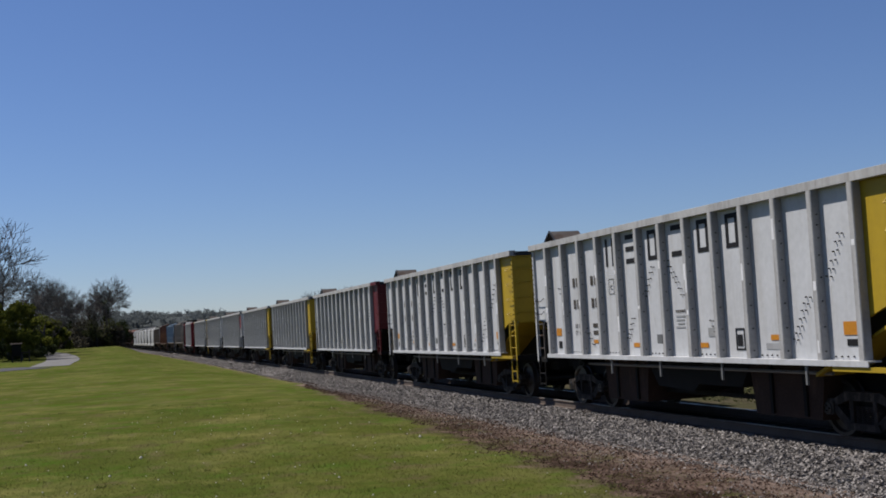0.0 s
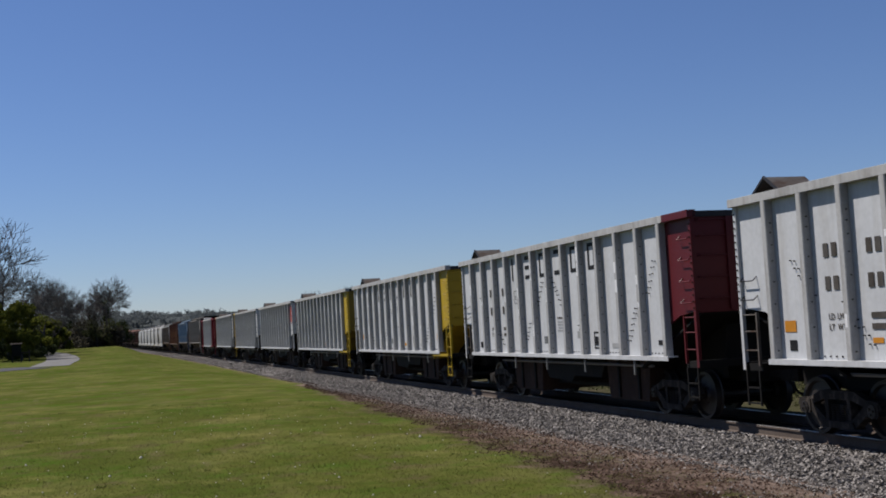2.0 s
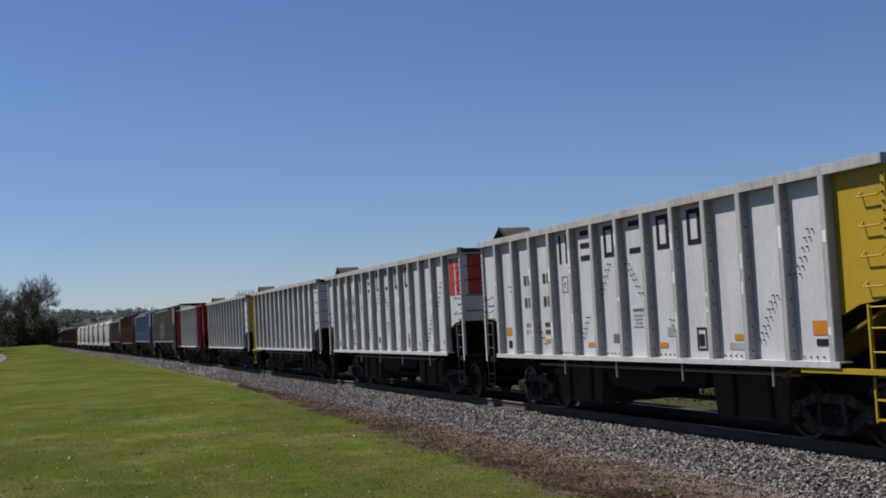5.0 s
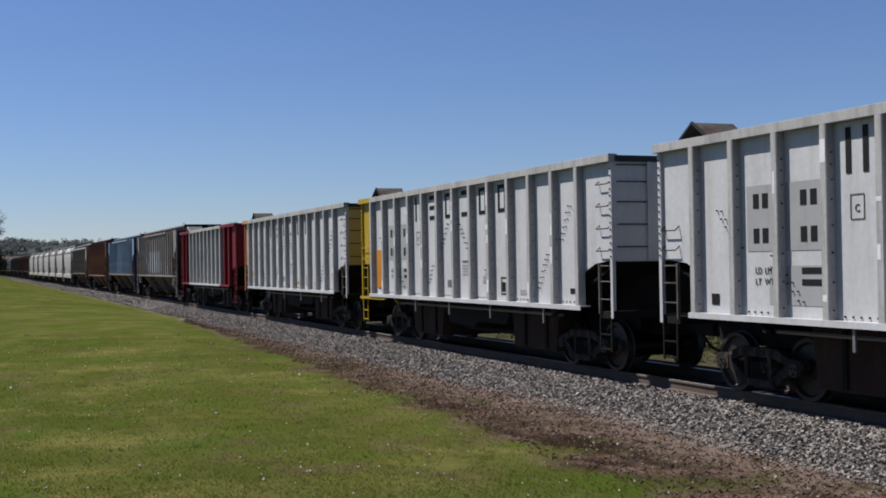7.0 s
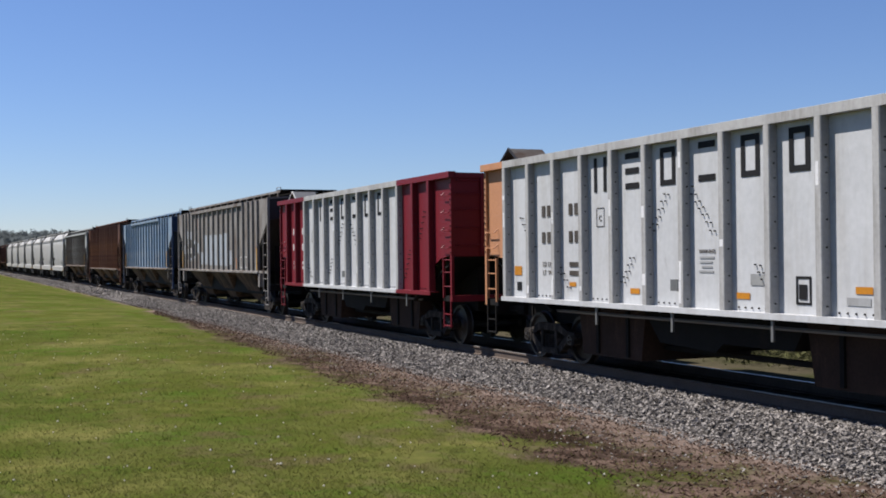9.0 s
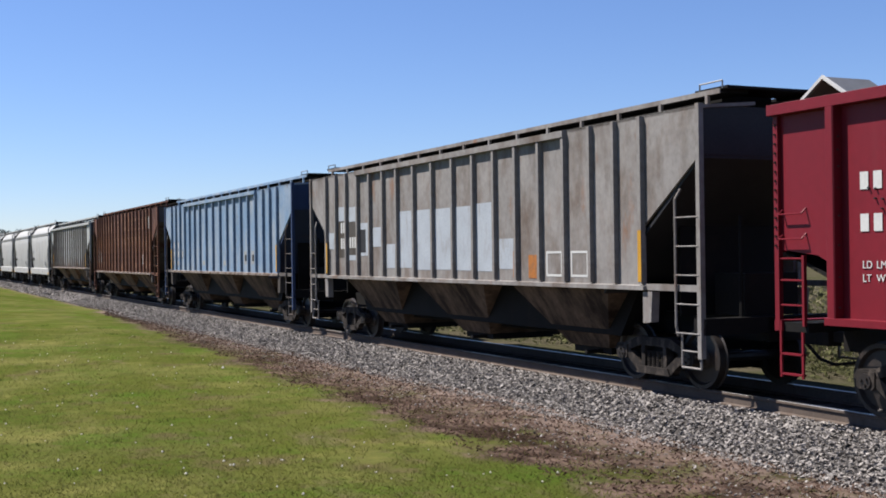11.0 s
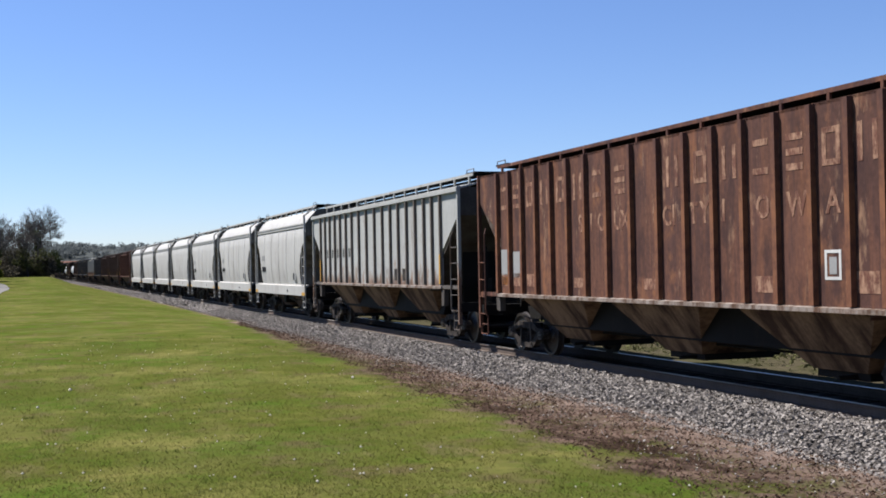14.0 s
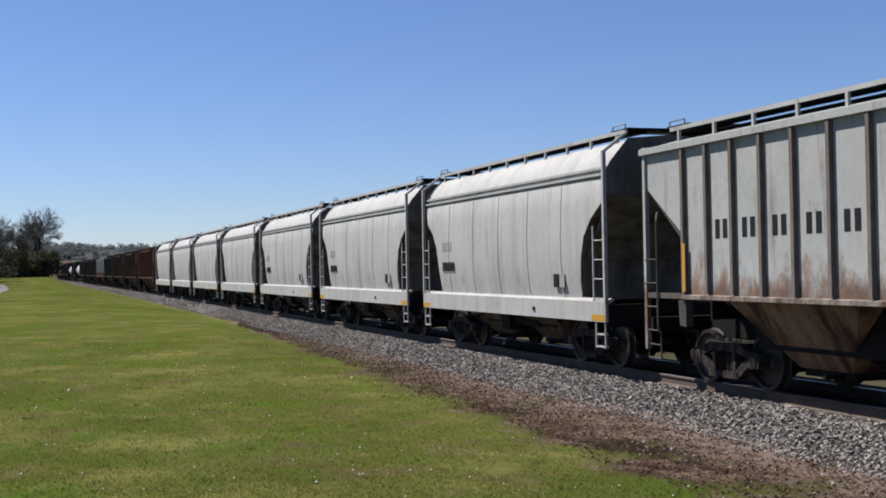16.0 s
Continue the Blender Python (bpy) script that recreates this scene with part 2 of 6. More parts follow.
# ---- mesh helpers ----
class Build:
    """Collects vertices and faces for one mesh."""

    def __init__(self):
        self.v, self.f = [], []

    def add(self, verts, faces):
        k = len(self.v)
        self.v += [tuple(p) for p in verts]
        self.f += [tuple(k + i for i in q) for q in faces]
        return self

    def box(self, x0, x1, y0, y1, z0, z1):
        return self.add([(x, y, z) for x in (x0, x1) for y in (y0, y1) for z in (z0, z1)],
                        [(0, 1, 3, 2), (4, 6, 7, 5), (0, 4, 5, 1), (2, 3, 7, 6), (0, 2, 6, 4), (1, 5, 7, 3)])

    def prism(self, poly, axis, a, b):
        """A flat outline (two of the three axes, in order) pushed along axis from a to b."""
        n = len(poly)
        def put(p, d):
            return {"x": (d, p[0], p[1]), "y": (p[0], d, p[1]), "z": (p[0], p[1], d)}[axis]
        verts = [put(p, a) for p in poly] + [put(p, b) for p in poly]
        faces = [tuple(range(n)), tuple(range(2 * n - 1, n - 1, -1))] + [(i, n + i, n + (i + 1) % n, (i + 1) % n) for i in range(n)]
        return self.add(verts, faces)

    def rod(self, p, q, r, n=6):
        """A round bar from p to q."""
        p, q = Vector(p), Vector(q)
        turn = (q - p).to_track_quat("Z", "Y")
        ring = [turn @ Vector((r * math.cos(2 * math.pi * i / n), r * math.sin(2 * math.pi * i / n), 0)) for i in range(n)]
        return self.add([p + w for w in ring] + [q + w for w in ring],
                        [tuple(range(n - 1, -1, -1)), tuple(range(n, 2 * n))] + [(i, (i + 1) % n, n + (i + 1) % n, n + i) for i in range(n)])

    def chain(self, pts, r, n=6):
        for p, q in zip(pts, pts[1:]):
            self.rod(p, q, r, n)
        return self

    def lathe(self, prof, axis_x0, y, z, n=24):
        """A turned shape about the x axis through (y, z); prof: (x, radius)."""
        verts, faces = [], []
        for x, r in prof:
            verts += [(axis_x0 + x, y + r * math.cos(2 * math.pi * i / n), z + r * math.sin(2 * math.pi * i / n)) for i in range(n)]
        for j in range(len(prof) - 1):
            faces += [(j * n + i, j * n + (i + 1) % n, (j + 1) * n + (i + 1) % n, (j + 1) * n + i) for i in range(n)]
        faces += [tuple(range(n - 1, -1, -1)), tuple(range((len(prof) - 1) * n, len(prof) * n))]
        return self.add(verts, faces)

    def mesh(self, name, material, smooth=False):
        me = bpy.data.meshes.new(name)
        me.from_pydata(self.v, [], self.f)
        bm = bmesh.new()
        bm.from_mesh(me)
        bmesh.ops.recalc_face_normals(bm, faces=bm.faces)
        bm.to_mesh(me)
        bm.free()
        me.materials.append(material)
        if smooth:
            me.shade_smooth()
            me.set_sharp_from_angle(angle=radians(35))
        return me


def part(name, b, material, parent, label="", smooth=False):
    """Links a Build, or a mesh that other parts share, as one mesh object under parent."""
    ob = new(name, b.mesh(name, material, smooth) if isinstance(b, Build) else b)
    if parent is not None:
        ob.parent = parent
    if label:
        ob["label"] = label
    return ob


def thing(name, label, category, group="", kind=""):
    return tagged(new(name), label, category, group, kind)


def written(body, size, material, wide=1.0, bold=0.0):
    """A mesh of built-in letters, standing in the y-z plane, read from -x; its lower corner at the far end."""
    cu = bpy.data.curves.new("lettering", "FONT")
    cu.body, cu.size, cu.extrude, cu.resolution_u, cu.offset = body, size, 0.002, 3, bold
    tmp = bpy.data.objects.new("lettering", cu)
    scene.collection.objects.link(tmp)
    bpy.context.view_layer.update()
    me = bpy.data.meshes.new_from_object(tmp.evaluated_get(bpy.context.evaluated_depsgraph_get()))
    bpy.data.objects.remove(tmp)
    bpy.data.curves.remove(cu)
    me.transform(Matrix(((0, 0, -1, 0), (-wide, 0, 0, 0), (0, 1, 0, 0), (0, 0, 0, 1))))
    me.materials.clear()
    me.materials.append(material)
    return me


# ---- ground and track ----
TRACK_X = 11.906


def track_x(y):
    return TRACK_X - 4.37e-5 * y * y


def track_z(y):
    return 4.0e-6 * y * y


def ground_z(x, y):
    """Height of the ground sheet: near flat by the track, rising softly towards the trees."""
    off = x - track_x(y)
    z = -0.42 + track_z(y)
    left = min(1.0, max(0.0, (-off - 3.2) / 6.5))
    far = max(0.0, y) / 200.0
    rise = 1.75 * far * far if far < 1 else 1.75 + 1.2 * (far - 1)
    z += rise * left * left * (3 - 2 * left)
    if off < -2.6:
        z += 0.13 * min(1, (-off - 2.6) / 3.0)
    z += 0.05 * noise.noise((x * 0.13, y * 0.13, 0))
    return z


# broad uneven growth: deep green, pale yellow and bare brownish patches (colour, noise range, scale, strength)
PATCHES = [((0.042, 0.08, 0.009), (0.50, 0.64), 0.42, 0.7), ((0.135, 0.125, 0.04), (0.54, 0.66), 0.3, 0.7), ((0.078, 0.062, 0.031), (0.55, 0.64), 0.55, 0.8),
           ((0.032, 0.037, 0.011), (0.58, 0.68), 1.9, 0.65), ((0.075, 0.06, 0.031), (0.57, 0.65), 4.3, 0.6)]


def patchy(m):
    for tint, at, scale, amount in PATCHES:
        weather(m, tint, at, scale, 1.0, amount)
    return m


def lawn_edge(y):
    """Where the lawn ends, as an offset from the track's middle."""
    wander = 0.45 * noise.noise((y * 0.22, 0, 3)) + 0.3 * noise.noise((y * 0.9, 5, 3))
    return -5.4 + 2.7 * min(1.0, max(0.0, (y - 14.0) / 46.0)) + wander


def ground_material():
    """Mown grass with yellowing, bare reddish dirt along the track, drier growth beyond it."""
    m = bpy.data.materials.new("lawn_and_dirt")
    m.use_nodes = True
    n, l = m.node_tree.nodes, m.node_tree.links
    b = n["Principled BSDF"]
    b.inputs["Roughness"].default_value = 0.9
    b.inputs["Specular IOR Level"].default_value = 0.0
    co = n.new("ShaderNodeTexCoord")

    def tex(scale, detail=6, rough=0.6, stretch=(1, 1, 1), where=(0, 0, 0)):
        t, mp = n.new("ShaderNodeTexNoise"), n.new("ShaderNodeMapping")
        mp.inputs["Scale"].default_value, mp.inputs["Location"].default_value = stretch, where
        t.inputs["Scale"].default_value, t.inputs["Detail"].default_value, t.inputs["Roughness"].default_value = scale, detail, rough
        l.new(co.outputs["Object"], mp.inputs[0]), l.new(mp.outputs[0], t.inputs["Vector"])
        return t.outputs[0]

    def rng(v, a, b_, c=0.0, d=1.0):
        r = n.new("ShaderNodeMapRange")
        for i, k in enumerate((a, b_, c, d)):
            r.inputs[i + 1].default_value = k
        l.new(v, r.inputs[0])
        return r.outputs[0]

    def op(kind, a, b_):
        r = n.new("ShaderNodeMath")
        r.operation = kind
        for i, k in enumerate((a, b_)):
            if isinstance(k, float):
                r.inputs[i].default_value = k
            else:
                l.new(k, r.inputs[i])
        return r.outputs[0]

    def mix(f, a, b_):
        r = n.new("ShaderNodeMix")
        r.data_type = "RGBA"
        l.new(f, r.inputs["Factor"])
        for k, s in ((a, "A"), (b_, "B")):
            if isinstance(k, tuple):
                r.inputs[s].default_value = (*k, 1)
            else:
                l.new(k, r.inputs[s])
        return r.outputs["Result"]

    xyz = n.new("ShaderNodeSeparateXYZ")
    l.new(co.outputs["Object"], xyz.inputs[0])
    yy = op("MULTIPLY", op("MULTIPLY", xyz.outputs[1], xyz.outputs[1]), 4.37e-5)
    off = op("ADD", op("SUBTRACT", xyz.outputs[0], TRACK_X), yy)
    grass = mix(rng(tex(0.35, 5), 0.42, 0.62), (0.063, 0.071, 0.015), (0.1, 0.1, 0.031))
    grass = mix(rng(tex(0.16, 6, 0.6, (1.0, 0.45, 1)), 0.47, 0.62), grass, (0.048, 0.062, 0.012))
    grass = mix(rng(tex(1.3, 7, 0.7), 0.48, 0.7), grass, (0.042, 0.06, 0.010))
    grass = mix(rng(tex(0.9, 6, 0.7, (1.6, 0.5, 1)), 0.57, 0.7), grass, (0.10, 0.085, 0.042))
    grass = mix(rng(tex(28.0, 4, 0.7), 0.52, 0.85), grass, (0.036, 0.042, 0.009))
    for tint, at, scale, amount in PATCHES:
        where = (3.7 + 40 * tint[0], 1.9 + 90 * tint[1], 5.1)
        grass = mix(rng(tex(1.0, 9, 0.72, (scale, scale, scale), where), *at, 0.0, amount), grass, tint)
    dirt = mix(rng(tex(2.0, 7, 0.7), 0.42, 0.6), (0.04, 0.028, 0.022), (0.122, 0.085, 0.067))
    dirt = mix(rng(tex(0.9, 6, 0.75), 0.50, 0.60), dirt, (0.05, 0.054, 0.016))
    dirt = mix(rng(tex(14.0, 5, 0.7), 0.52, 0.7), dirt, (0.024, 0.016, 0.012))
    dirt = mix(rng(tex(0.6, 6, 0.7, (1.3, 0.6, 1)), 0.53, 0.62), dirt, (0.024, 0.016, 0.012))
    dirt = mix(op("MULTIPLY", rng(off, -4.3, -3.0), rng(tex(1.1, 6, 0.7), 0.36, 0.56)), dirt, (0.15, 0.113, 0.094))
    edge = op("ADD", off, op("MULTIPLY", op("SUBTRACT", tex(0.5, 8, 0.65), 0.5), 4.6))
    shift = rng(xyz.outputs[1], 14.0, 60.0, 0.0, 2.7)
    edge = op("SUBTRACT", edge, shift)
    near = rng(edge, -5.9, -5.1)
    col = mix(near, grass, dirt)
    beyond = mix(rng(tex(0.5, 7, 0.7), 0.42, 0.6), (0.06, 0.052, 0.034), (0.036, 0.038, 0.017))
    col = mix(rng(off, 2.6, 3.6), col, beyond)
    l.new(col, b.inputs["Base Color"])
    bp = n.new("ShaderNodeBump")
    bp.inputs["Strength"].default_value, bp.inputs["Distance"].default_value = 0.6, 0.04
    l.new(tex(22.0, 6, 0.75), bp.inputs["Height"]), l.new(bp.outputs[0], b.inputs["Normal"])
    return m


def steps(*spans):
    """Grid lines: (from, to, step) one after another."""
    out = []
    for a, b, s in spans:
        out += list(np.arange(a, b - 1e-6, s))
    return out + [spans[-1][1]]


def make_ground():
    xs = steps((-3000, -400, 400), (-400, -80, 40), (-80, -30, 5), (-30, 30, 1.0), (30, 80, 5), (80, 400, 40), (400, 3000, 400))
    ys = steps((-2000, -200, 300), (-200, -20, 20), (-20, 80, 1.0), (80, 320, 5), (320, 800, 40), (800, 4800, 400))
    b = Build()
    b.v = [(x, y, ground_z(x, y)) for y in ys for x in xs]
    w = len(xs)
    b.f = [(j * w + i, j * w + i + 1, (j + 1) * w + i + 1, (j + 1) * w + i) for j in range(len(ys) - 1) for i in range(w - 1)]
    g = part("ground", b, ground_material(), None, smooth=True)
    tagged(g, "mown grass field with bare reddish dirt beside the track", "ground", kind="structure")


def strip(poly, ya, yb, step, b=None):
    """An outline (offset from the track's middle, height) swept along the track."""
    b = b or Build()
    ys = list(np.arange(ya, yb + 1e-6, step))
    n = len(poly)
    k = len(b.v)
    for y in ys:
        b.v += [(track_x(y) + o, y, track_z(y) + z) for o, z in poly]
    for j in range(len(ys) - 1):
        b.f += [(k + j * n + i, k + j * n + (i + 1) % n, k + (j + 1) * n + (i + 1) % n, k + (j + 1) * n + i) for i in range(n)]
    b.f += [tuple(k + i for i in range(n)), tuple(k + (len(ys) - 1) * n + i for i in range(n))]
    return b


def ballast_height(off):
    o = abs(off)
    return -0.19 if o < 1.65 else max(-0.47, -0.19 - (o - 1.65) * 0.25)


M_BALLAST = mat("ballast_bed", (0.06, 0.054, 0.05), 0.9, vary=0.4, scale=3, bump=1.0, bump_scale=22, stain=(0.025, 0.023, 0.022), stain_at=(0.45, 0.6), stain_scale=14)


def stone_material():
    m = mat("crushed_stone", (0.19, 0.174, 0.16), 0.85, vary=0.15, scale=8, bump=0.2, bump_scale=60)
    n, l = m.node_tree.nodes, m.node_tree.links
    geo, mr, hue = n.new("ShaderNodeNewGeometry"), n.new("ShaderNodeMapRange"), n.new("ShaderNodeVectorMath")
    mr.inputs[3].default_value, mr.inputs[4].default_value = 0.4, 1.45
    l.new(geo.outputs["Random Per Island"], mr.inputs[0])
    hue.operation = "SCALE"
    link = n["Principled BSDF"].inputs["Base Color"].links[0]
    l.new(link.from_socket, hue.inputs[0]), l.new(mr.outputs[0], hue.inputs["Scale"])
    l.new(hue.outputs[0], n["Principled BSDF"].inputs["Base Color"])
    return m


def make_track():
    bed = part("ballast_bed", strip([(-3.2, -0.62), (-2.7, -0.475), (-1.65, -0.20), (1.65, -0.20), (2.7, -0.475), (3.2, -0.62)], -150, 760, 5), M_BALLAST, None)
    tagged(bed, "grey crushed-stone bed under the rails", "ballast", kind="structure")
    # loose stones on the side that is seen, denser near by
    rng = np.random.default_rng(4)
    b = Build()
    shapes = []
    for i in range(14):
        p = rng.normal(size=(7, 3))
        p /= np.linalg.norm(p, axis=1)[:, None]
        bm = bmesh.new()
        for q in p * rng.uniform(0.75, 1.1, (7, 1)) * (1, 0.85, 0.65):
            bm.verts.new(q)
        bmesh.ops.convex_hull(bm, input=bm.verts)
        bm.verts.index_update()
        used = [v for v in bm.verts if v.link_faces]
        idx = {v: j for j, v in enumerate(used)}
        shapes.append(([tuple(v.co) for v in used], [tuple(idx[v] for v in f.verts) for f in bm.faces]))
        bm.free()
    count = 66000
    ys = 3.5 + 75 * rng.random(count) ** 1.9
    offs = -0.87 - 2.05 * rng.random(count)
    stray = rng.random(count) < 0.075
    offs[stray] = -2.7 + (np.array([lawn_edge(y) for y in ys[stray].tolist()]) + 2.7) * 0.75 * rng.random(stray.sum()) ** 1.8
    far = 9000
    ys = np.concatenate([ys, rng.uniform(70, 190, far)])
    offs = np.concatenate([offs, -0.87 - 2.05 * rng.random(far)])
    for y, o in zip(ys.tolist(), offs.tolist()):
        vs, fs = shapes[rng.integers(14)]
        r = rng.uniform(0.012, 0.03) if o < -2.75 else rng.uniform(0.02, 0.045) if y < 70 else rng.uniform(0.05, 0.10)
        a = rng.uniform(0, 6.28)
        tilt = rng.uniform(-0.7, 0.7)
        ca, sa, ct, st = math.cos(a) * r, math.sin(a) * r, math.cos(tilt), math.sin(tilt)
        x0 = track_x(y) + o
        z0 = track_z(y) + (ballast_height(o) if o > -2.7 else ground_z(x0, y) + 0.005) + rng.uniform(-0.01, 0.025)
        b.add([(x0 + ca * vx - sa * vy, y + sa * vx + ca * vy, z0 + r * (vz * ct + vx * st)) for vx, vy, vz in vs], fs)
    me = bpy.data.meshes.new("ballast_stones")
    me.from_pydata(b.v, [], b.f)
    me.materials.append(stone_material())
    tagged(new("ballast_stones", me), "loose grey crushed stones sloping down from the track", "stones", kind="stuff")
    # rails
    prof = [(-0.075, -0.185), (0.075, -0.185), (0.075, -0.17), (0.012, -0.155), (0.012, -0.045), (0.037, -0.035), (0.037, -0.004), (-0.037, -0.004), (-0.037, -0.035), (-0.012, -0.045), (-0.012, -0.155), (-0.075, -0.17)]
    for side in (-1, 1):
        o = side * 0.755
        r = part("rail", strip([(o + p, z) for p, z in prof], -150, 760, 5), M_RAIL, None)
        tagged(r, "rust-brown steel rail with a worn bright head", "rail", "rails", "structure")
        part("rail_head", strip([(o - 0.033, -0.0035), (o + 0.033, -0.0035), (o + 0.028, 0.0), (o - 0.028, 0.0)], -150, 760, 5), M_RAILTOP, r, "bright worn running surface")
    ties = tagged(new("sleeper_row"), "dark timber sleepers set in ballast", "sleepers", kind="structure")
    me = Build().box(-1.3, 1.3, -0.11, 0.11, -0.36, -0.186).mesh("sleeper", M_TIE)
    for i in range(150):
        s = part("sleeper", me, M_TIE, ties)
        y = 2 + i * 0.52
        s.location = (track_x(y) + 0.03 * math.sin(i * 3.7), y, track_z(y) + 0.004 * math.sin(i * 2.3))


make_ground()
make_track()

# ---- freight cars: each stands on z = 0 (rail head), its near end at y = 0, the seen side at -x ----
WHEELS = []    # turning wheelsets
CARS = []      # (car, place of its near end along the train)


def wheelset_mesh():
    b = Build()
    for s in (-1, 1):
        prof = [(-0.07, 0.40), (-0.07, 0.457), (0.045, 0.462), (0.06, 0.487), (0.075, 0.487), (0.075, 0.39), (0.03, 0.36), (0.045, 0.16), (0.09, 0.11), (0.09, 0.09)]
        prof = [(-s * x + s * 0.755, r) for x, r in prof]
        b.lathe([(s * 0.755 + s * 0.09, 0.09), (s * 0.755 + s * 0.09, 0.13), (s * 0.755 + s * 0.03, 0.17), (s * 0.755 + s * 0.02, 0.37), (s * 0.755 + s * 0.07, 0.40)] + prof[1:], 0, 0, 0, 28)
        # two core holes and the bearing cap show the turning
        b.lathe([(s * 0.86, 0.10), (s * 1.10, 0.10), (s * 1.10, 0.07)], 0, 0, 0, 12)
        for a in (0.4, 2.5, 4.6):
            b.lathe([(s * 1.10, 0.018), (s * 1.125, 0.018)], 0, 0.05 * math.cos(a), 0.05 * math.sin(a), 6)
    b.lathe([(-0.8, 0.08), (0.8, 0.08)], 0, 0, 0, 10)
    return b.mesh("wheelset", M_WHEEL, True)


def frame_mesh(s):
    """Cast side frame with windows either side of the spring nest."""
    b = Build()
    x0, x1 = s * 0.93, s * 1.07
    top = [(-1.08, 0.50), (-1.02, 0.60), (-0.72, 0.62), (-0.42, 0.74), (0.42, 0.74), (0.72, 0.62), (1.02, 0.60), (1.08, 0.50), (0.98, 0.44), (0.74, 0.49), (0.36, 0.60), (-0.36, 0.60), (-0.74, 0.49), (-0.98, 0.44)]
    b.prism(top, "x", x0, x1)
    b.prism([(-0.86, 0.50), (-0.72, 0.56), (-0.30, 0.27), (-0.30, 0.17), (-0.42, 0.17)], "x", x0, x1)
    b.prism([(0.86, 0.50), (0.72, 0.56), (0.30, 0.27), (0.30, 0.17), (0.42, 0.17)], "x", x0, x1)
    b.prism([(-0.44, 0.16), (0.44, 0.16), (0.38, 0.27), (-0.38, 0.27)], "x", x0 - s * 0.03, x1 + s * 0.03)
    for y in (-0.33, 0.24):
        b.prism([(y, 0.25), (y + 0.09, 0.25), (y + 0.09, 0.62), (y, 0.62)], "x", x0, x1)
    for e in (-0.87, 0.87):
        b.prism([(e - 0.15, 0.40), (e - 0.15, 0.58), (e + 0.15, 0.58), (e + 0.15, 0.40), (e + 0.11, 0.36), (e - 0.11, 0.36)], "x", s * 0.96, s * 1.085)
    return b.mesh("side_frame", M_TRUCK)


def spring_mesh(s):
    b = Build()
    for y in (-0.18, -0.06, 0.06, 0.18):
        for i in range(7):
            z = 0.275 + i * 0.036
            b.rod((s * 1.0, y, z), (s * 1.0, y, z + 0.022), 0.055, 8)
    return b.mesh("spring_nest", M_TRUCK)


ME_WHEELSET = wheelset_mesh()
ME_FRAME = {s: frame_mesh(s) for s in (-1, 1)}
ME_SPRING = {s: spring_mesh(s) for s in (-1, 1)}
ME_BOLSTER = Build().box(-0.95, 0.95, -0.2, 0.2, 0.5, 0.72).box(-0.25, 0.25, -0.22, 0.22, 0.7, 0.82).mesh("truck", M_UNDER)
ME_RIGGING = Build().box(-0.62, 0.62, -0.42, 0.42, 0.22, 0.46).box(-0.5, 0.5, -0.62, -0.5, 0.3, 0.52).box(-0.5, 0.5, 0.5, 0.62, 0.3, 0.52).rod((-0.2, -0.8, 0.36), (-0.2, 0.8, 0.36), 0.04).mesh("brake_rigging", M_UNDER)
ME_COUPLER = {}


def add_truck(car, y, turning):
    t = part("truck", ME_BOLSTER, None, car, "four-wheeled dusty cast-steel truck")
    t.location = (0, y, 0)
    part("brake_rigging", ME_RIGGING, None, t)
    for s in (-1, 1):
        part("side_frame", ME_FRAME[s], None, t)
        tagged(part("spring_nest", ME_SPRING[s], None, t), kind="stuff")
    for e in (-0.87, 0.87):
        w = part("wheelset", ME_WHEELSET, None, t, "rust-brown steel wheels on an axle")
        w.location = (0, e, 0.457)
        if turning:
            WHEELS.append(w)


def add_coupler(car, y, way):
    """way: -1 at the near end, 1 at the far end."""
    if way not in ME_COUPLER:
        b = Build()
        b.prism([(-0.07, 0.80), (0.07, 0.80), (0.07, 0.95), (-0.07, 0.95)], "y", 0, way * 0.55)
        b.prism([(-0.14, way * 0.5), (0.05, way * 0.45), (0.16, way * 0.62), (0.12, way * 0.78), (0.02, way * 0.66), (-0.1, way * 0.78)], "z", 0.74, 1.0)
        b.chain([(0.25, way * 0.1, 0.75), (0.27, way * 0.4, 0.5), (0.2, way * 0.75, 0.45)], 0.025)
        ME_COUPLER[way] = b.mesh("coupler", M_UNDER)
    part("coupler", ME_COUPLER[way], None, car).location = (0, y, 0)


def grab(b, x, y0, y1, z, drop=0.07, out=0.08, r=0.011):
    """A bent grab iron on a side sheet: two feet, a bar standing off and hung a little low."""
    return b.chain([(x, y0, z), (x - out, y0, z - drop), (x - out, y1, z - drop), (x, y1, z)], r, 5)


# shared pieces of the ballast cars
RIB_Y = [1.19 + 1.028 * i for i in range(13)]
B_LEN = 14.6


def rib_mesh(material):
    b = Build()
    b.prism([(-1.452, -0.075), (-1.452, 0.075), (-1.575, 0.07), (-1.588, 0.055), (-1.588, -0.055), (-1.575, -0.07)], "z", 1.25, 3.835)
    return b.mesh("side_post", material)


def mirrored(me):
    m2 = me.copy()
    m2.transform(Matrix.Diagonal((-1, 1, 1, 1)))
    m2.flip_normals()
    return m2


ME_RIB = {k: rib_mesh(v) for k, v in (("white", M_POST), ("red", M_RED))}
ME_RIB_R = {k: mirrored(v) for k, v in ME_RIB.items()}


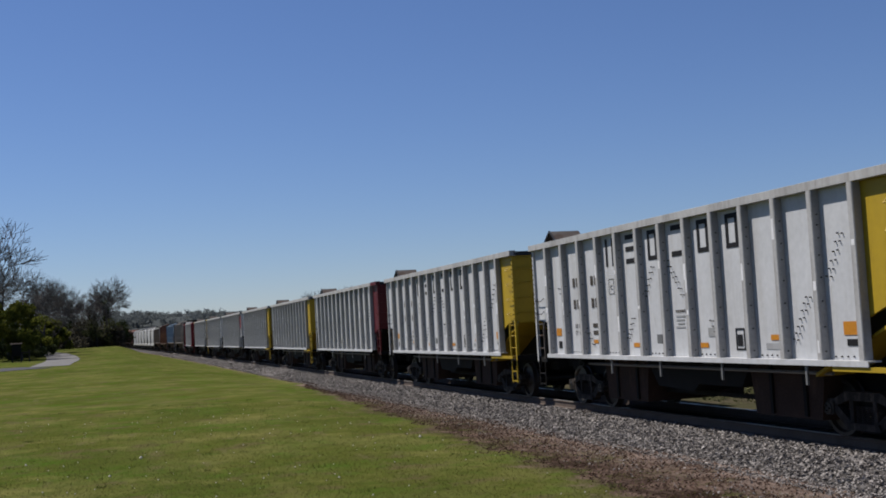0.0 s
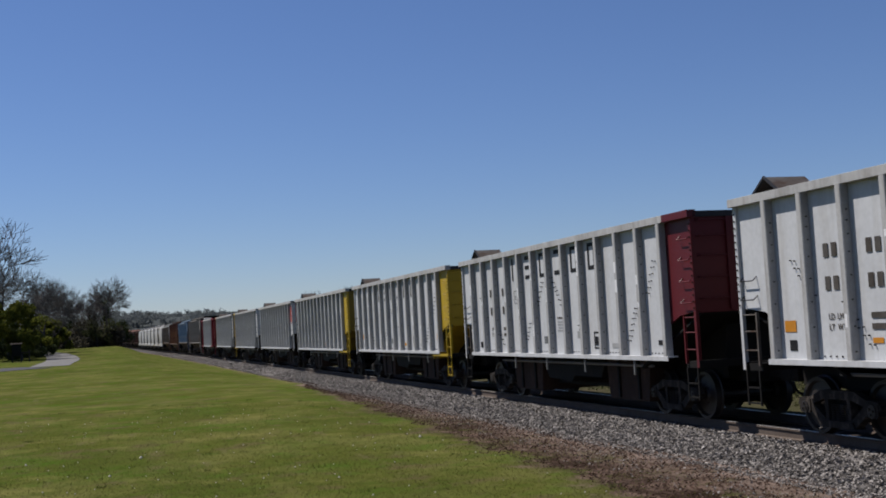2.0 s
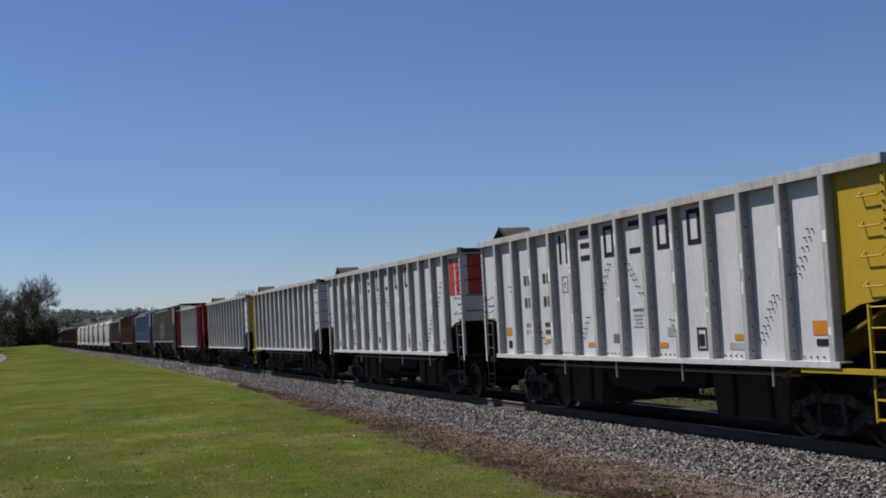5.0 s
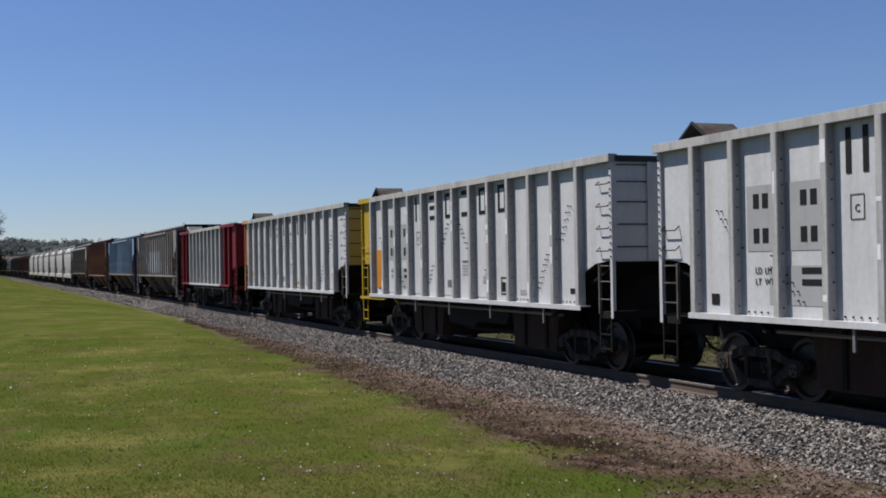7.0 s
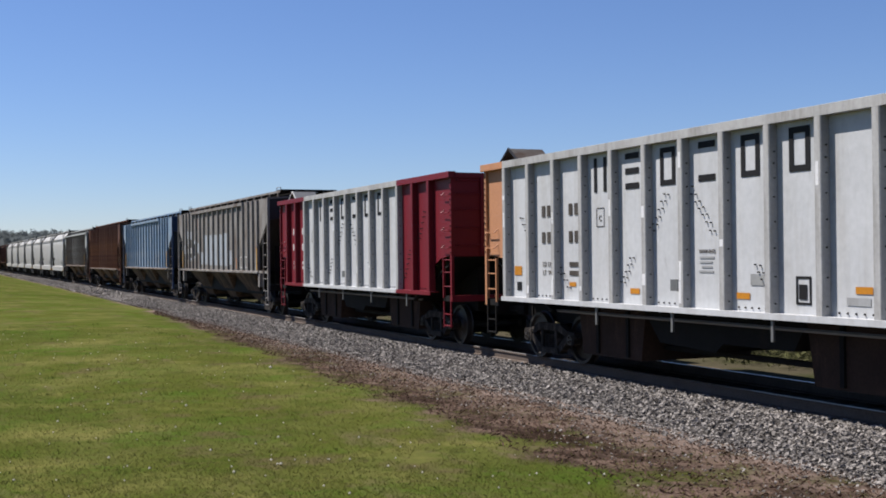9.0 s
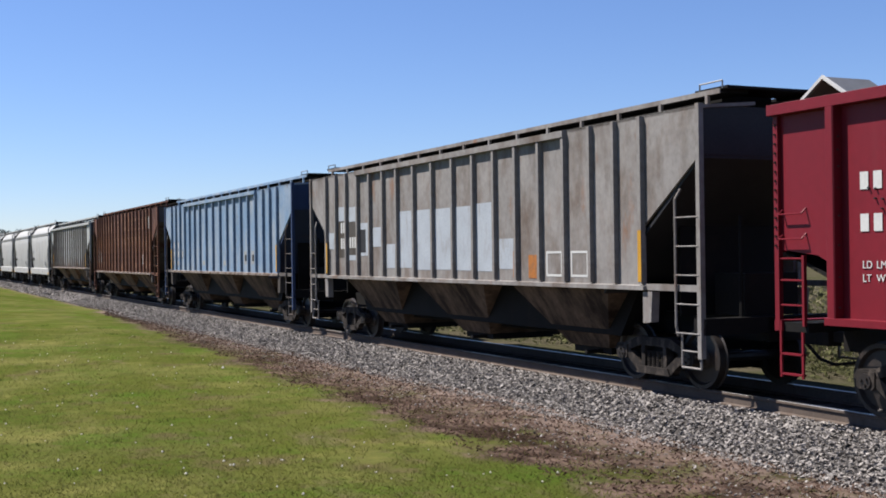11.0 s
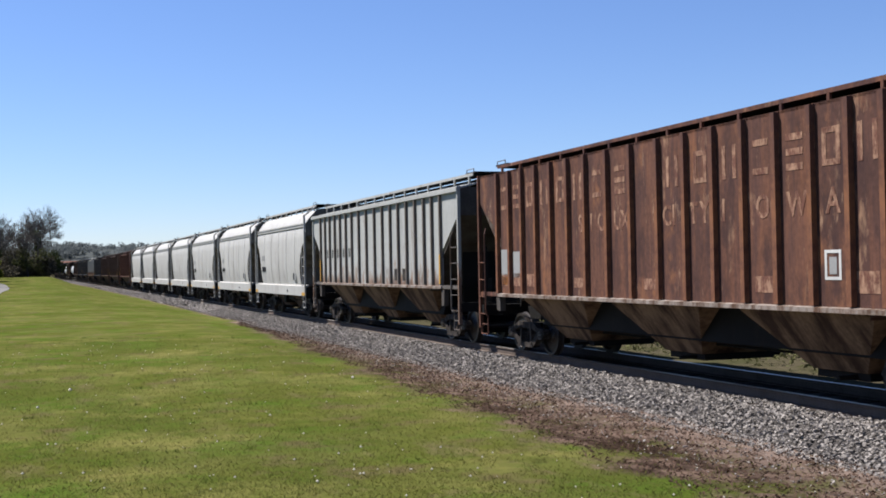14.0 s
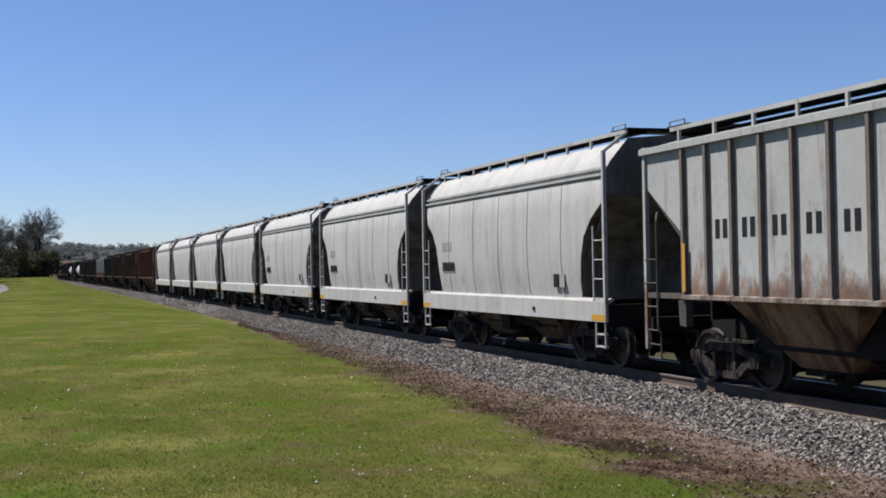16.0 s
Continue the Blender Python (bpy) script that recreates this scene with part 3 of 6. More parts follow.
def post_bolts():
    """Bolt heads down the side of a post."""
    b = Build()
    for k, z in enumerate((1.38, 1.75, 2.14, 2.5, 2.84, 3.1, 3.3, 3.46)):
        b.rod((-1.52 + 0.008 * (k % 2), -0.07, z), (-1.52 + 0.008 * (k % 2), -0.095, z), 0.012, 5)
    return b.mesh("riveting", M_DARKGREY)


ME_BOLTS = post_bolts()


def bolt_cluster(y, z, dy, dz, n):
    b = Build()
    for i in range(n):
        for k in (0, 1):
            p = (-1.45, y + (dy * i) * 1.15 + 0.11 * k, z + (dz * i) * 1.25 + 0.015 * math.sin(5 * i + k))
            b.rod(p, (-1.485, p[1], p[2]), 0.012, 5)
    return b


def ring_sign(y, z, w, h, t, x=-1.456):
    """A plain upright outlined block as tall as a painted letter."""
    b = Build()
    b.box(x - 0.003, x, y - w / 2, y - w / 2 + t, z, z + h).box(x - 0.003, x, y + w / 2 - t, y + w / 2, z, z + h)
    b.box(x - 0.003, x, y - w / 2 + t, y + w / 2 - t, z, z + t * 0.9).box(x - 0.003, x, y - w / 2 + t, y + w / 2 - t, z + h - t * 0.9, z + h)
    return b


def block_mark(car, i, y, z, w, h, material, label, x=-1.456):
    """A plain painted mark: upright bars, level bars or an outlined block."""
    if i == 0:
        shapes = [Build().box(x - 0.003, x, y + k * (w / 2 - 0.05) - 0.05, y + k * (w / 2 - 0.05) + 0.05, z, z + h) for k in (-1, 1)]
    elif i in (1, 3):
        rows = 3 if i == 1 else 2
        shapes = [Build().box(x - 0.003, x, y - w / 2, y + w / 2, z + (h - 0.1) * k / (rows - 1), z + (h - 0.1) * k / (rows - 1) + 0.1) for k in range(rows)]
    else:
        shapes = [ring_sign(y, z, w, h, 0.095, x)]
    for b in shapes:
        part("painted_mark", b, material, car, label)


def plate(y, z, w, h, x=-1.456, t=0.003):
    return Build().box(x - t, x, y - w / 2, y + w / 2, z, z + h)


PAINT = {"white": M_WHITE, "yellow": M_YELLOW, "red": M_RED, "maroon": M_MAROON, "pale yellow": M_PALEYELLOW, "dark yellow": M_DARKYELLOW, "peach": M_PEACH}


def ballast_car(place, near, far, end_near, label, patch=False, signboard=False, big_orange=False, red_end=False, marks="dark"):
    """Open-top ballast hopper. near, far: paint of the last side panels; end_near: paint of the end that is seen."""
    car = thing("ballast_hopper_car", label, "freight car", "ballast hopper cars")
    CARS.append((car, place))
    P_near, P_far, P_end = PAINT[near], PAINT[far], PAINT[end_near]
    red_from = RIB_Y[10] if red_end else 99     # the panels past this are red
    red_to = RIB_Y[2] if red_end else RIB_Y[0]     # and those before this
    for sx in (-1, 1):
        b = Build().box(sx * 1.45, sx * 1.40, red_to, min(RIB_Y[12], red_from), 1.25, 3.84)
        part("side_sheet", b, M_WHITE, car)
        if red_end:
            part("side_sheet", Build().box(sx * 1.45, sx * 1.40, red_from, RIB_Y[12], 1.25, 3.84), M_RED, car, "dark red side panel")
            part("side_sheet", Build().box(sx * 1.45, sx * 1.40, RIB_Y[0], red_to, 1.25, 3.84), M_RED, car, "dark red side panel")
        for i, y in enumerate(RIB_Y):
            key = "red" if red_end and (i > 10 or i < 2) else "white"
            post = part("side_post", (ME_RIB if sx < 0 else ME_RIB_R)[key], None, car)
            post.location = (0, y, 0)
            if sx < 0 and i:
                tagged(part("riveting", ME_BOLTS, None, post), kind="stuff")
        for name, y0, y1, y2, paint in (("near", 0.0, 0.72, 1.16, P_near), ("far", 14.6, 13.88, 13.55, P_far)):
            poly = [(y0, 3.84), (y2, 3.84), (y2, 1.86), (y1, 2.02), (y0, 2.10)]
            part("corner_panel", Build().prism(poly, "x", sx * 1.45, sx * 1.41), paint, car)
        first = red_to if red_end else 1.0
        cuts = [(0.0, first, M_WHITE if near in ("white", "yellow") else P_near), (first, min(13.6, red_from), M_WHITE), (min(13.6, red_from), 14.6, M_RED if red_end else P_far)]
        for a, c, paint in cuts:
            b = Build().prism([(sx * 1.40, 3.835), (sx * 1.572, 3.835), (sx * 1.577, 3.84), (sx * 1.577, 3.972), (sx * 1.574, 3.975), (sx * 1.40, 3.975)], "y", a - (0.05 if a == 0 else 0), c + (0.05 if c > 14 else 0))
            part("top_chord", b, M_POST if paint is M_WHITE else paint, car)
        for a, c, paint in ((first, min(13.6, red_from), M_WHITE), (red_from, 13.6, M_RED), (1.0, first, M_RED)):
            if c > a:
                b = Build().prism([(sx * 1.40, 1.25), (sx * 1.625, 1.25), (sx * 1.625, 1.165), (sx * 1.605, 1.165), (sx * 1.605, 1.225), (sx * 1.40, 1.225)], "y", a, c)
                part("side_sill", b, paint, car)
    for on, y0, y1, paint in ((near == "yellow", 0.1, 1.9, P_near), (far == "yellow", 12.3, 14.5, P_far)):
        if on:
            part("sill_flange", Build().box(-1.60, -1.52, y0, y1, 1.09, 1.16), paint, car, "yellow-painted lower sill edge")
    # ends: upright wall above, slope sheet running inwards below, post and ladder at each corner
    for e, paint, pan in ((0, P_end, P_near), (1, P_far, P_far)):
        def fy(v):
            return 14.6 - v if e else v
        part("end_wall", Build().box(-1.41, 1.41, fy(0.0), fy(0.04), 2.06, 3.90), paint, car)
        part("end_rim", Build().box(-1.46, 1.46, fy(-0.05), fy(0.08), 3.84, 3.95), M_BLACK if near == "yellow" or red_end is False else paint, car)
        # Unless yellow, the slope sheet is near-black: the recess's shade is its colour
        part("slope_sheet", Build().prism([(fy(0.05), 2.08), (fy(2.7), 1.02), (fy(2.7), 0.97), (fy(0.05), 2.03)], "x", -1.36, 1.36), paint if paint in (M_YELLOW, M_DARKYELLOW) else M_UNDER, car)
        # Solid fill added below the slope sheet so the end stays dark
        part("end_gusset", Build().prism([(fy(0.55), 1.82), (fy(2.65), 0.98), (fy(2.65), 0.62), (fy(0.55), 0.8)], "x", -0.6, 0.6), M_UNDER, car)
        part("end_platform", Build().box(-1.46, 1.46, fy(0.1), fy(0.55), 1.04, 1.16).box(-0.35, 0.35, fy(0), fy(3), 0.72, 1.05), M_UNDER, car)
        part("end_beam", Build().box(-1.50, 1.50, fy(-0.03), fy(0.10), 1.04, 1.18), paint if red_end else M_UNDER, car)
        for sx in (-1, 1):
            part("corner_post", Build().box(sx * 1.505, sx * 1.44, fy(-0.01), fy(0.07), 1.05, 3.86), pan, car)
            b = Build()
            for k in range(14):
                b.rod((sx * 1.505, fy(0.03), 2.15 + k * 0.12), (sx * 1.525, fy(0.03), 2.15 + k * 0.12), 0.016, 5)
            tagged(part("riveting", b, M_UNDER, car), kind="stuff")
            levels = (2.32, 2.72, 3.12, 3.52) if (e == 0) == (sx < 0) else (2.30, 2.62)
            irons = M_BLACK if pan is M_WHITE else pan
            for z in levels:
                b = Build()
                if sx < 0:
                    grab(b, -1.45, fy(0.10), fy(0.52), z)
                else:
                    b.chain([(1.45, fy(0.10), z), (1.53, fy(0.10), z - 0.07), (1.53, fy(0.52), z - 0.07), (1.45, fy(0.52), z)], 0.011, 5)
                part("grab_iron", b, irons, car)
            b = Build().box(sx * 1.50, sx * 1.45, fy(0.48), fy(0.52), 1.12, 2.02)
            for z in (1.38, 1.7, 1.98):
                b.rod((sx * 1.48, fy(0.03), z), (sx * 1.48, fy(0.5), z), 0.013, 5)
            # White corners get dark ladders and steps: their shade is in the colour
            part("ladder", b, M_IRON if pan is M_WHITE else pan, car)
            b = Build()
            for yy in (0.06, 0.46):
                b.box(sx * 1.50, sx * 1.475, fy(yy), fy(yy + 0.035), 0.45, 1.04)
            for z in (0.48, 0.74):
                b.box(sx * 1.50, sx * 1.45, fy(0.06), fy(0.495), z, z + 0.025)
            part("stirrup_step", b, pan if near == "yellow" and e == 0 or pan in (M_YELLOW, M_RED) else M_UNDER, car)
        for z in (2.32, 2.72, 3.12, 3.48, 3.78):
            b = Build().chain([(-1.38, fy(0), z), (-1.38, fy(-0.09), z), (-0.82, fy(-0.09), z), (-0.82, fy(0), z)], 0.013, 5)
            part("end_grab_iron", b, M_BLACK if pan is M_WHITE else paint, car)
        for x0 in (-0.78, 0.70):
            part("end_stiffener", Build().box(x0, x0 + 0.08, fy(-0.05), fy(0), 2.1, 3.84), paint, car)
        add_coupler(car, fy(0.0), 1 if e else -1)
        add_truck(car, fy(1.98), True)
    # gabled cover across the far end of the hopper
    b = Build().prism([(13.5, 3.96), (13.98, 4.28), (14.46, 3.96), (14.42, 3.94), (13.98, 4.24), (13.54, 3.94)], "x", -1.22, -0.45)
    cover = part("gable_cover", b, M_BARE if red_end else M_IRON, car, "small peaked steel cover across the car")
    part("cover_edge", Build().prism([(13.45, 3.95), (13.98, 4.30), (14.51, 3.95), (14.44, 3.95), (13.98, 4.25), (13.52, 3.95)], "x", -1.25, -1.22), M_TEXTWHITE if red_end else M_BLACK, cover)
    # inside: hopper floor and cross ridge
    part("hopper_floor", Build().box(-1.4, 1.4, 0.05, 14.55, 3.2, 3.25), M_BAY, car)
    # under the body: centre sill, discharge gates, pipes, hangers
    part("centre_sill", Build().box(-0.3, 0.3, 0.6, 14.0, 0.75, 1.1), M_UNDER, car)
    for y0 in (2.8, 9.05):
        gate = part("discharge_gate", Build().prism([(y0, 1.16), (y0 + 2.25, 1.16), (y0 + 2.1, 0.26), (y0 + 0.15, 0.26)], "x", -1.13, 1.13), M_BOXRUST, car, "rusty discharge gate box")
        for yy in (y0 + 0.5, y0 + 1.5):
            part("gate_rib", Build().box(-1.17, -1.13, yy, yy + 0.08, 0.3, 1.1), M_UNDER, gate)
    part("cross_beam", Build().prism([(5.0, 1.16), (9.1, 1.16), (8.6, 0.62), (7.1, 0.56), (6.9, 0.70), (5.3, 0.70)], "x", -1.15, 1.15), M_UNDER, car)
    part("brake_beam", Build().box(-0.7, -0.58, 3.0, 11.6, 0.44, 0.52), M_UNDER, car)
    b = Build().rod((-1.25, 2.4, 1.02), (-1.25, 12.2, 1.02), 0.03)
    for y in (2.6, 5.2, 7.6, 9.9):
        b.box(-1.58, -1.55, y, y + 0.05, 0.86, 1.17)
    part("air_pipe", b, M_BARE, car)
    # painted marks
    ink = M_TEXTWHITE if red_end else M_TEXTBLACK if patch else M_DARKGREY
    for i, y in enumerate((9.88, 8.85, 7.81, 6.78, 5.75, 4.71)):
        block_mark(car, i, y + 0.06, 3.16, 0.42, 0.6, M_TEXTBLACK, "black painted block mark")
    if patch:
        part("patch", plate(11.4, 2.18, 1.75, 0.95, -1.4535), M_PATCH, car, "grey repainted patch")
        part("patch", plate(11.15, 1.42, 1.25, 0.55, -1.4535), M_PATCH, car, "grey repainted patch")
    step = 1.03 if red_end else 0
    for y, w in ((11.95 + step, 0.42), (10.9 + step, 0.46)):
        for z in (2.80, 2.30):
            for k in (-1, 1):
                part("number_bar", plate(y + k * 0.105, z, 0.13, 0.21, -1.4585 if not red_end else -1.4565, 0.004), ink, car)
    for z, words in ((1.86, "LD LMT"), (1.70, "LT WT")):
        for k, word in enumerate(words.split()):
            c = part("lettering", written(word, 0.13, ink), None, car)
            c.location = (-1.4595, 12.1 + step - 0.22 * k, z)
        part("data_bar", plate(10.85 + step, z, 0.42, 0.085, -1.4585, 0.004), ink, car)
    if not red_end:
        part("data_panel", plate(5.6, 1.62, 0.46, 0.16), M_DATA, car)
        c = part("lettering", written("WARNING", 0.085, M_DARKGREY), None, car)
        c.location = (-1.4575, 7.06, 2.08)
        for k in range(4):
            part("data_bar", plate(6.86 + 0.02 * (k % 2), 2.0 - 0.07 * k, 0.36 - 0.05 * (k % 3), 0.032), M_PATCH, car)
        part("data_panel", plate(3.7, 1.4, 0.42, 0.1), M_PATCH, car)
        part("stencil_box", ring_sign(4.72, 1.38, 0.3, 0.38, 0.035), M_TEXTBLACK, car, "black stencilled box")
        part("stencil_fill", plate(4.73, 1.45, 0.16, 0.2), M_TEXTBLACK, car)
    box = part("route_box", ring_sign(9.95 + 0.95 * bool(red_end), 2.56, 0.26, 0.33, 0.012), M_DARKGREY, car)
    c = part("letter", written("C", 0.14, M_DARKGREY), None, box)
    c.location = (-1.457, 10.0 + 0.95 * bool(red_end), 2.66)
    oranges = [(1.55, 1.62, 0.40, 0.2), (3.6, 1.55, 0.3, 0.09), (6.0, 1.42, 0.3, 0.09), (8.86, 1.42, 0.28, 0.09), (10.95, 1.5, 0.24, 0.08), (13.15, 1.68, 0.32, 0.18)] if not red_end else []
    if near == "maroon" or signboard:
        oranges = [(3.53, 1.4, 0.04, 0.42), (6.27, 1.36, 0.06, 0.45)] if signboard else []
    if big_orange:
        oranges = [(13.05, 1.42, 0.62, 1.05)]
    for y, z, w, h in oranges:
        part("orange_marker", plate(y, z, w, h, -1.4565), M_ORANGE, car, "orange reflective rectangle")
    if not red_end:
        part("stencil_plate", plate(1.55, 1.46, 0.27, 0.1), M_TEXTBLACK, car)
        part("stencil_plate", plate(13.1, 1.38, 0.2, 0.17), M_TEXTBLACK, car)
    part("junction_box", Build().box(-1.6, -1.45, 7.42, 7.62, 1.5, 1.68), M_BARE, car, "small grey steel junction box")
    if red_end:
        for y in (12.0, 9.98, 8.92, 7.9):
            part("orange_marker", plate(y - 0.4, 1.35, 0.09, 0.6, -1.4565), M_ORANGE, car, "yellow-orange reflective strip")
    for y, z, dy, dz, n in ((1.95, 2.5, -0.06, 0.10, 6), (2.95, 1.55, -0.06, 0.09, 7), (8.25, 2.45, -0.07, 0.09, 6), (7.2, 3.1, -0.08, -0.09, 7), (9.15, 1.6, -0.06, 0.08, 5), (5.6, 1.9, -0.06, -0.07, 5), (12.9, 2.8, -0.09, -0.09, 6), (11.6, 2.1, -0.10, -0.10, 6)):
        tagged(part("bolt_cluster", bolt_cluster(y, z, dy, dz, n), M_BLACK, car), kind="stuff")
    for y0 in RIB_Y[:12:2]:
        b = Build()
        for k in range(5):
            b.rod((-1.45, y0 + 0.2 + 0.15 * k, 1.30), (-1.47, y0 + 0.2 + 0.15 * k, 1.30), 0.014, 5)
        tagged(part("riveting", b, M_UNDER, car), kind="stuff")
    chips = random.Random(int(place * 10))
    for _ in range(6 if red_end else 20):
        k = chips.randrange(0, 13)
        z, h = chips.uniform(1.3, 3.4), chips.uniform(0.06, 0.36)
        e, f = chips.uniform(-0.055, -0.01), chips.uniform(0.02, 0.055)
        if not (red_end and k > 9):
            part("paint_patch", Build().box(-1.5905, -1.588, RIB_Y[k] + e, RIB_Y[k] + f, z, z + h), M_CHALK, car, "bright fresh white paint patch")
    if signboard:
        for y0, y1 in ((0.15, 0.5), (0.6, 0.98)):
            part("red_panel", plate((y0 + y1) / 2, 2.75, y1 - y0, 0.98, -1.4535), M_SIGNRED, car, "faded red painted panel")
        part("red_panel", Build().box(-1.3, -0.82, -0.004, 0.0, 2.75, 3.8), M_SIGNRED, car, "faded red painted panel")
        part("red_panel", Build().box(-0.68, 1.3, -0.004, 0.0, 2.75, 3.8), M_SIGNRED, car, "faded red painted panel")
    return car


def roof_walk(car, length, z, x_edge, paint, posts, z_roof):
    """Grated walkway along both roof edges, end platforms and grab loops."""
    for sx in (-1, 1):
        part("roof_walk", Build().box(sx * x_edge, sx * (x_edge - 0.5), 0.15, length - 0.15, z - 0.05, z), M_UNDER, car, "dark steel grating walkway")
        part("walk_edge", Build().box(sx * (x_edge + 0.02), sx * x_edge, 0.15, length - 0.15, z - 0.06, z + 0.012), paint, car)
        step = (length - 0.9) / posts
        for i in range(posts + 1):
            y = 0.45 + i * step
            part("walk_post", Build().box(sx * (x_edge + 0.03), sx * (x_edge - 0.02), y - 0.03, y + 0.03, z_roof - 0.05, z - 0.05), paint, car)
    for y in (0.0, length):
        w = 0.75 if y == 0 else -0.75
        plat = part("end_platform", Build().box(-x_edge, x_edge, y, y + w, z, z + 0.04), M_UNDER, car)
        part("grab_loop", Build().chain([(-x_edge, y + w * 0.15, z), (-x_edge, y + w * 0.15, z + 0.12), (-x_edge, y + w * 0.85, z + 0.12), (-x_edge, y + w * 0.85, z)], 0.013, 5), M_BARE, plat)


def hopper_bays(car, length, a, b_, n, z_top, z_low=0.32, w=1.42, steel=None):
    """Discharge bays in a row: pyramids that narrow towards their gates."""
    step = (b_ - a) / n
    # Sheet between the bays; the gaps' shade is painted as near-black
    part("bay_saddle", Build().prism([(a + 0.3, z_top), (b_ - 0.3, z_top), (b_ - 0.9, 0.7), (a + 0.9, 0.7)], "x", -1.0, 1.0), M_UNDER, car)
    for i in range(n):
        y0, y1 = a + i * step, a + (i + 1) * step
        m = (y0 + y1) / 2
        top, g = min(1.62, step * 0.37), 0.62
        b = Build()
        rings = [(w + 0.04, top, z_top), (w, top - 0.05, z_top - 0.1), (0.78, g, z_low + 0.12)]
        pts = [(sx * ww, m + sy * hh, zz) for ww, hh, zz in rings for sx, sy in ((-1, -1), (1, -1), (1, 1), (-1, 1))]
        b.add(pts, [(3, 2, 1, 0), (8, 9, 10, 11)] + [(4 * j + k, 4 * j + (k + 1) % 4, 4 * j + 4 + (k + 1) % 4, 4 * j + 4 + k) for j in (0, 1) for k in range(4)])
        bay = part("hopper_bay", b, steel or M_BAY, car, "grimy brown discharge bay")
        part("outlet_gate", Build().box(-0.72, 0.72, m - 0.6, m + 0.6, z_low, z_low + 0.13).rod((-1.05, m - 0.3, z_low + 0.05), (1.05, m - 0.3, z_low + 0.05), 0.04), M_UNDER, bay)


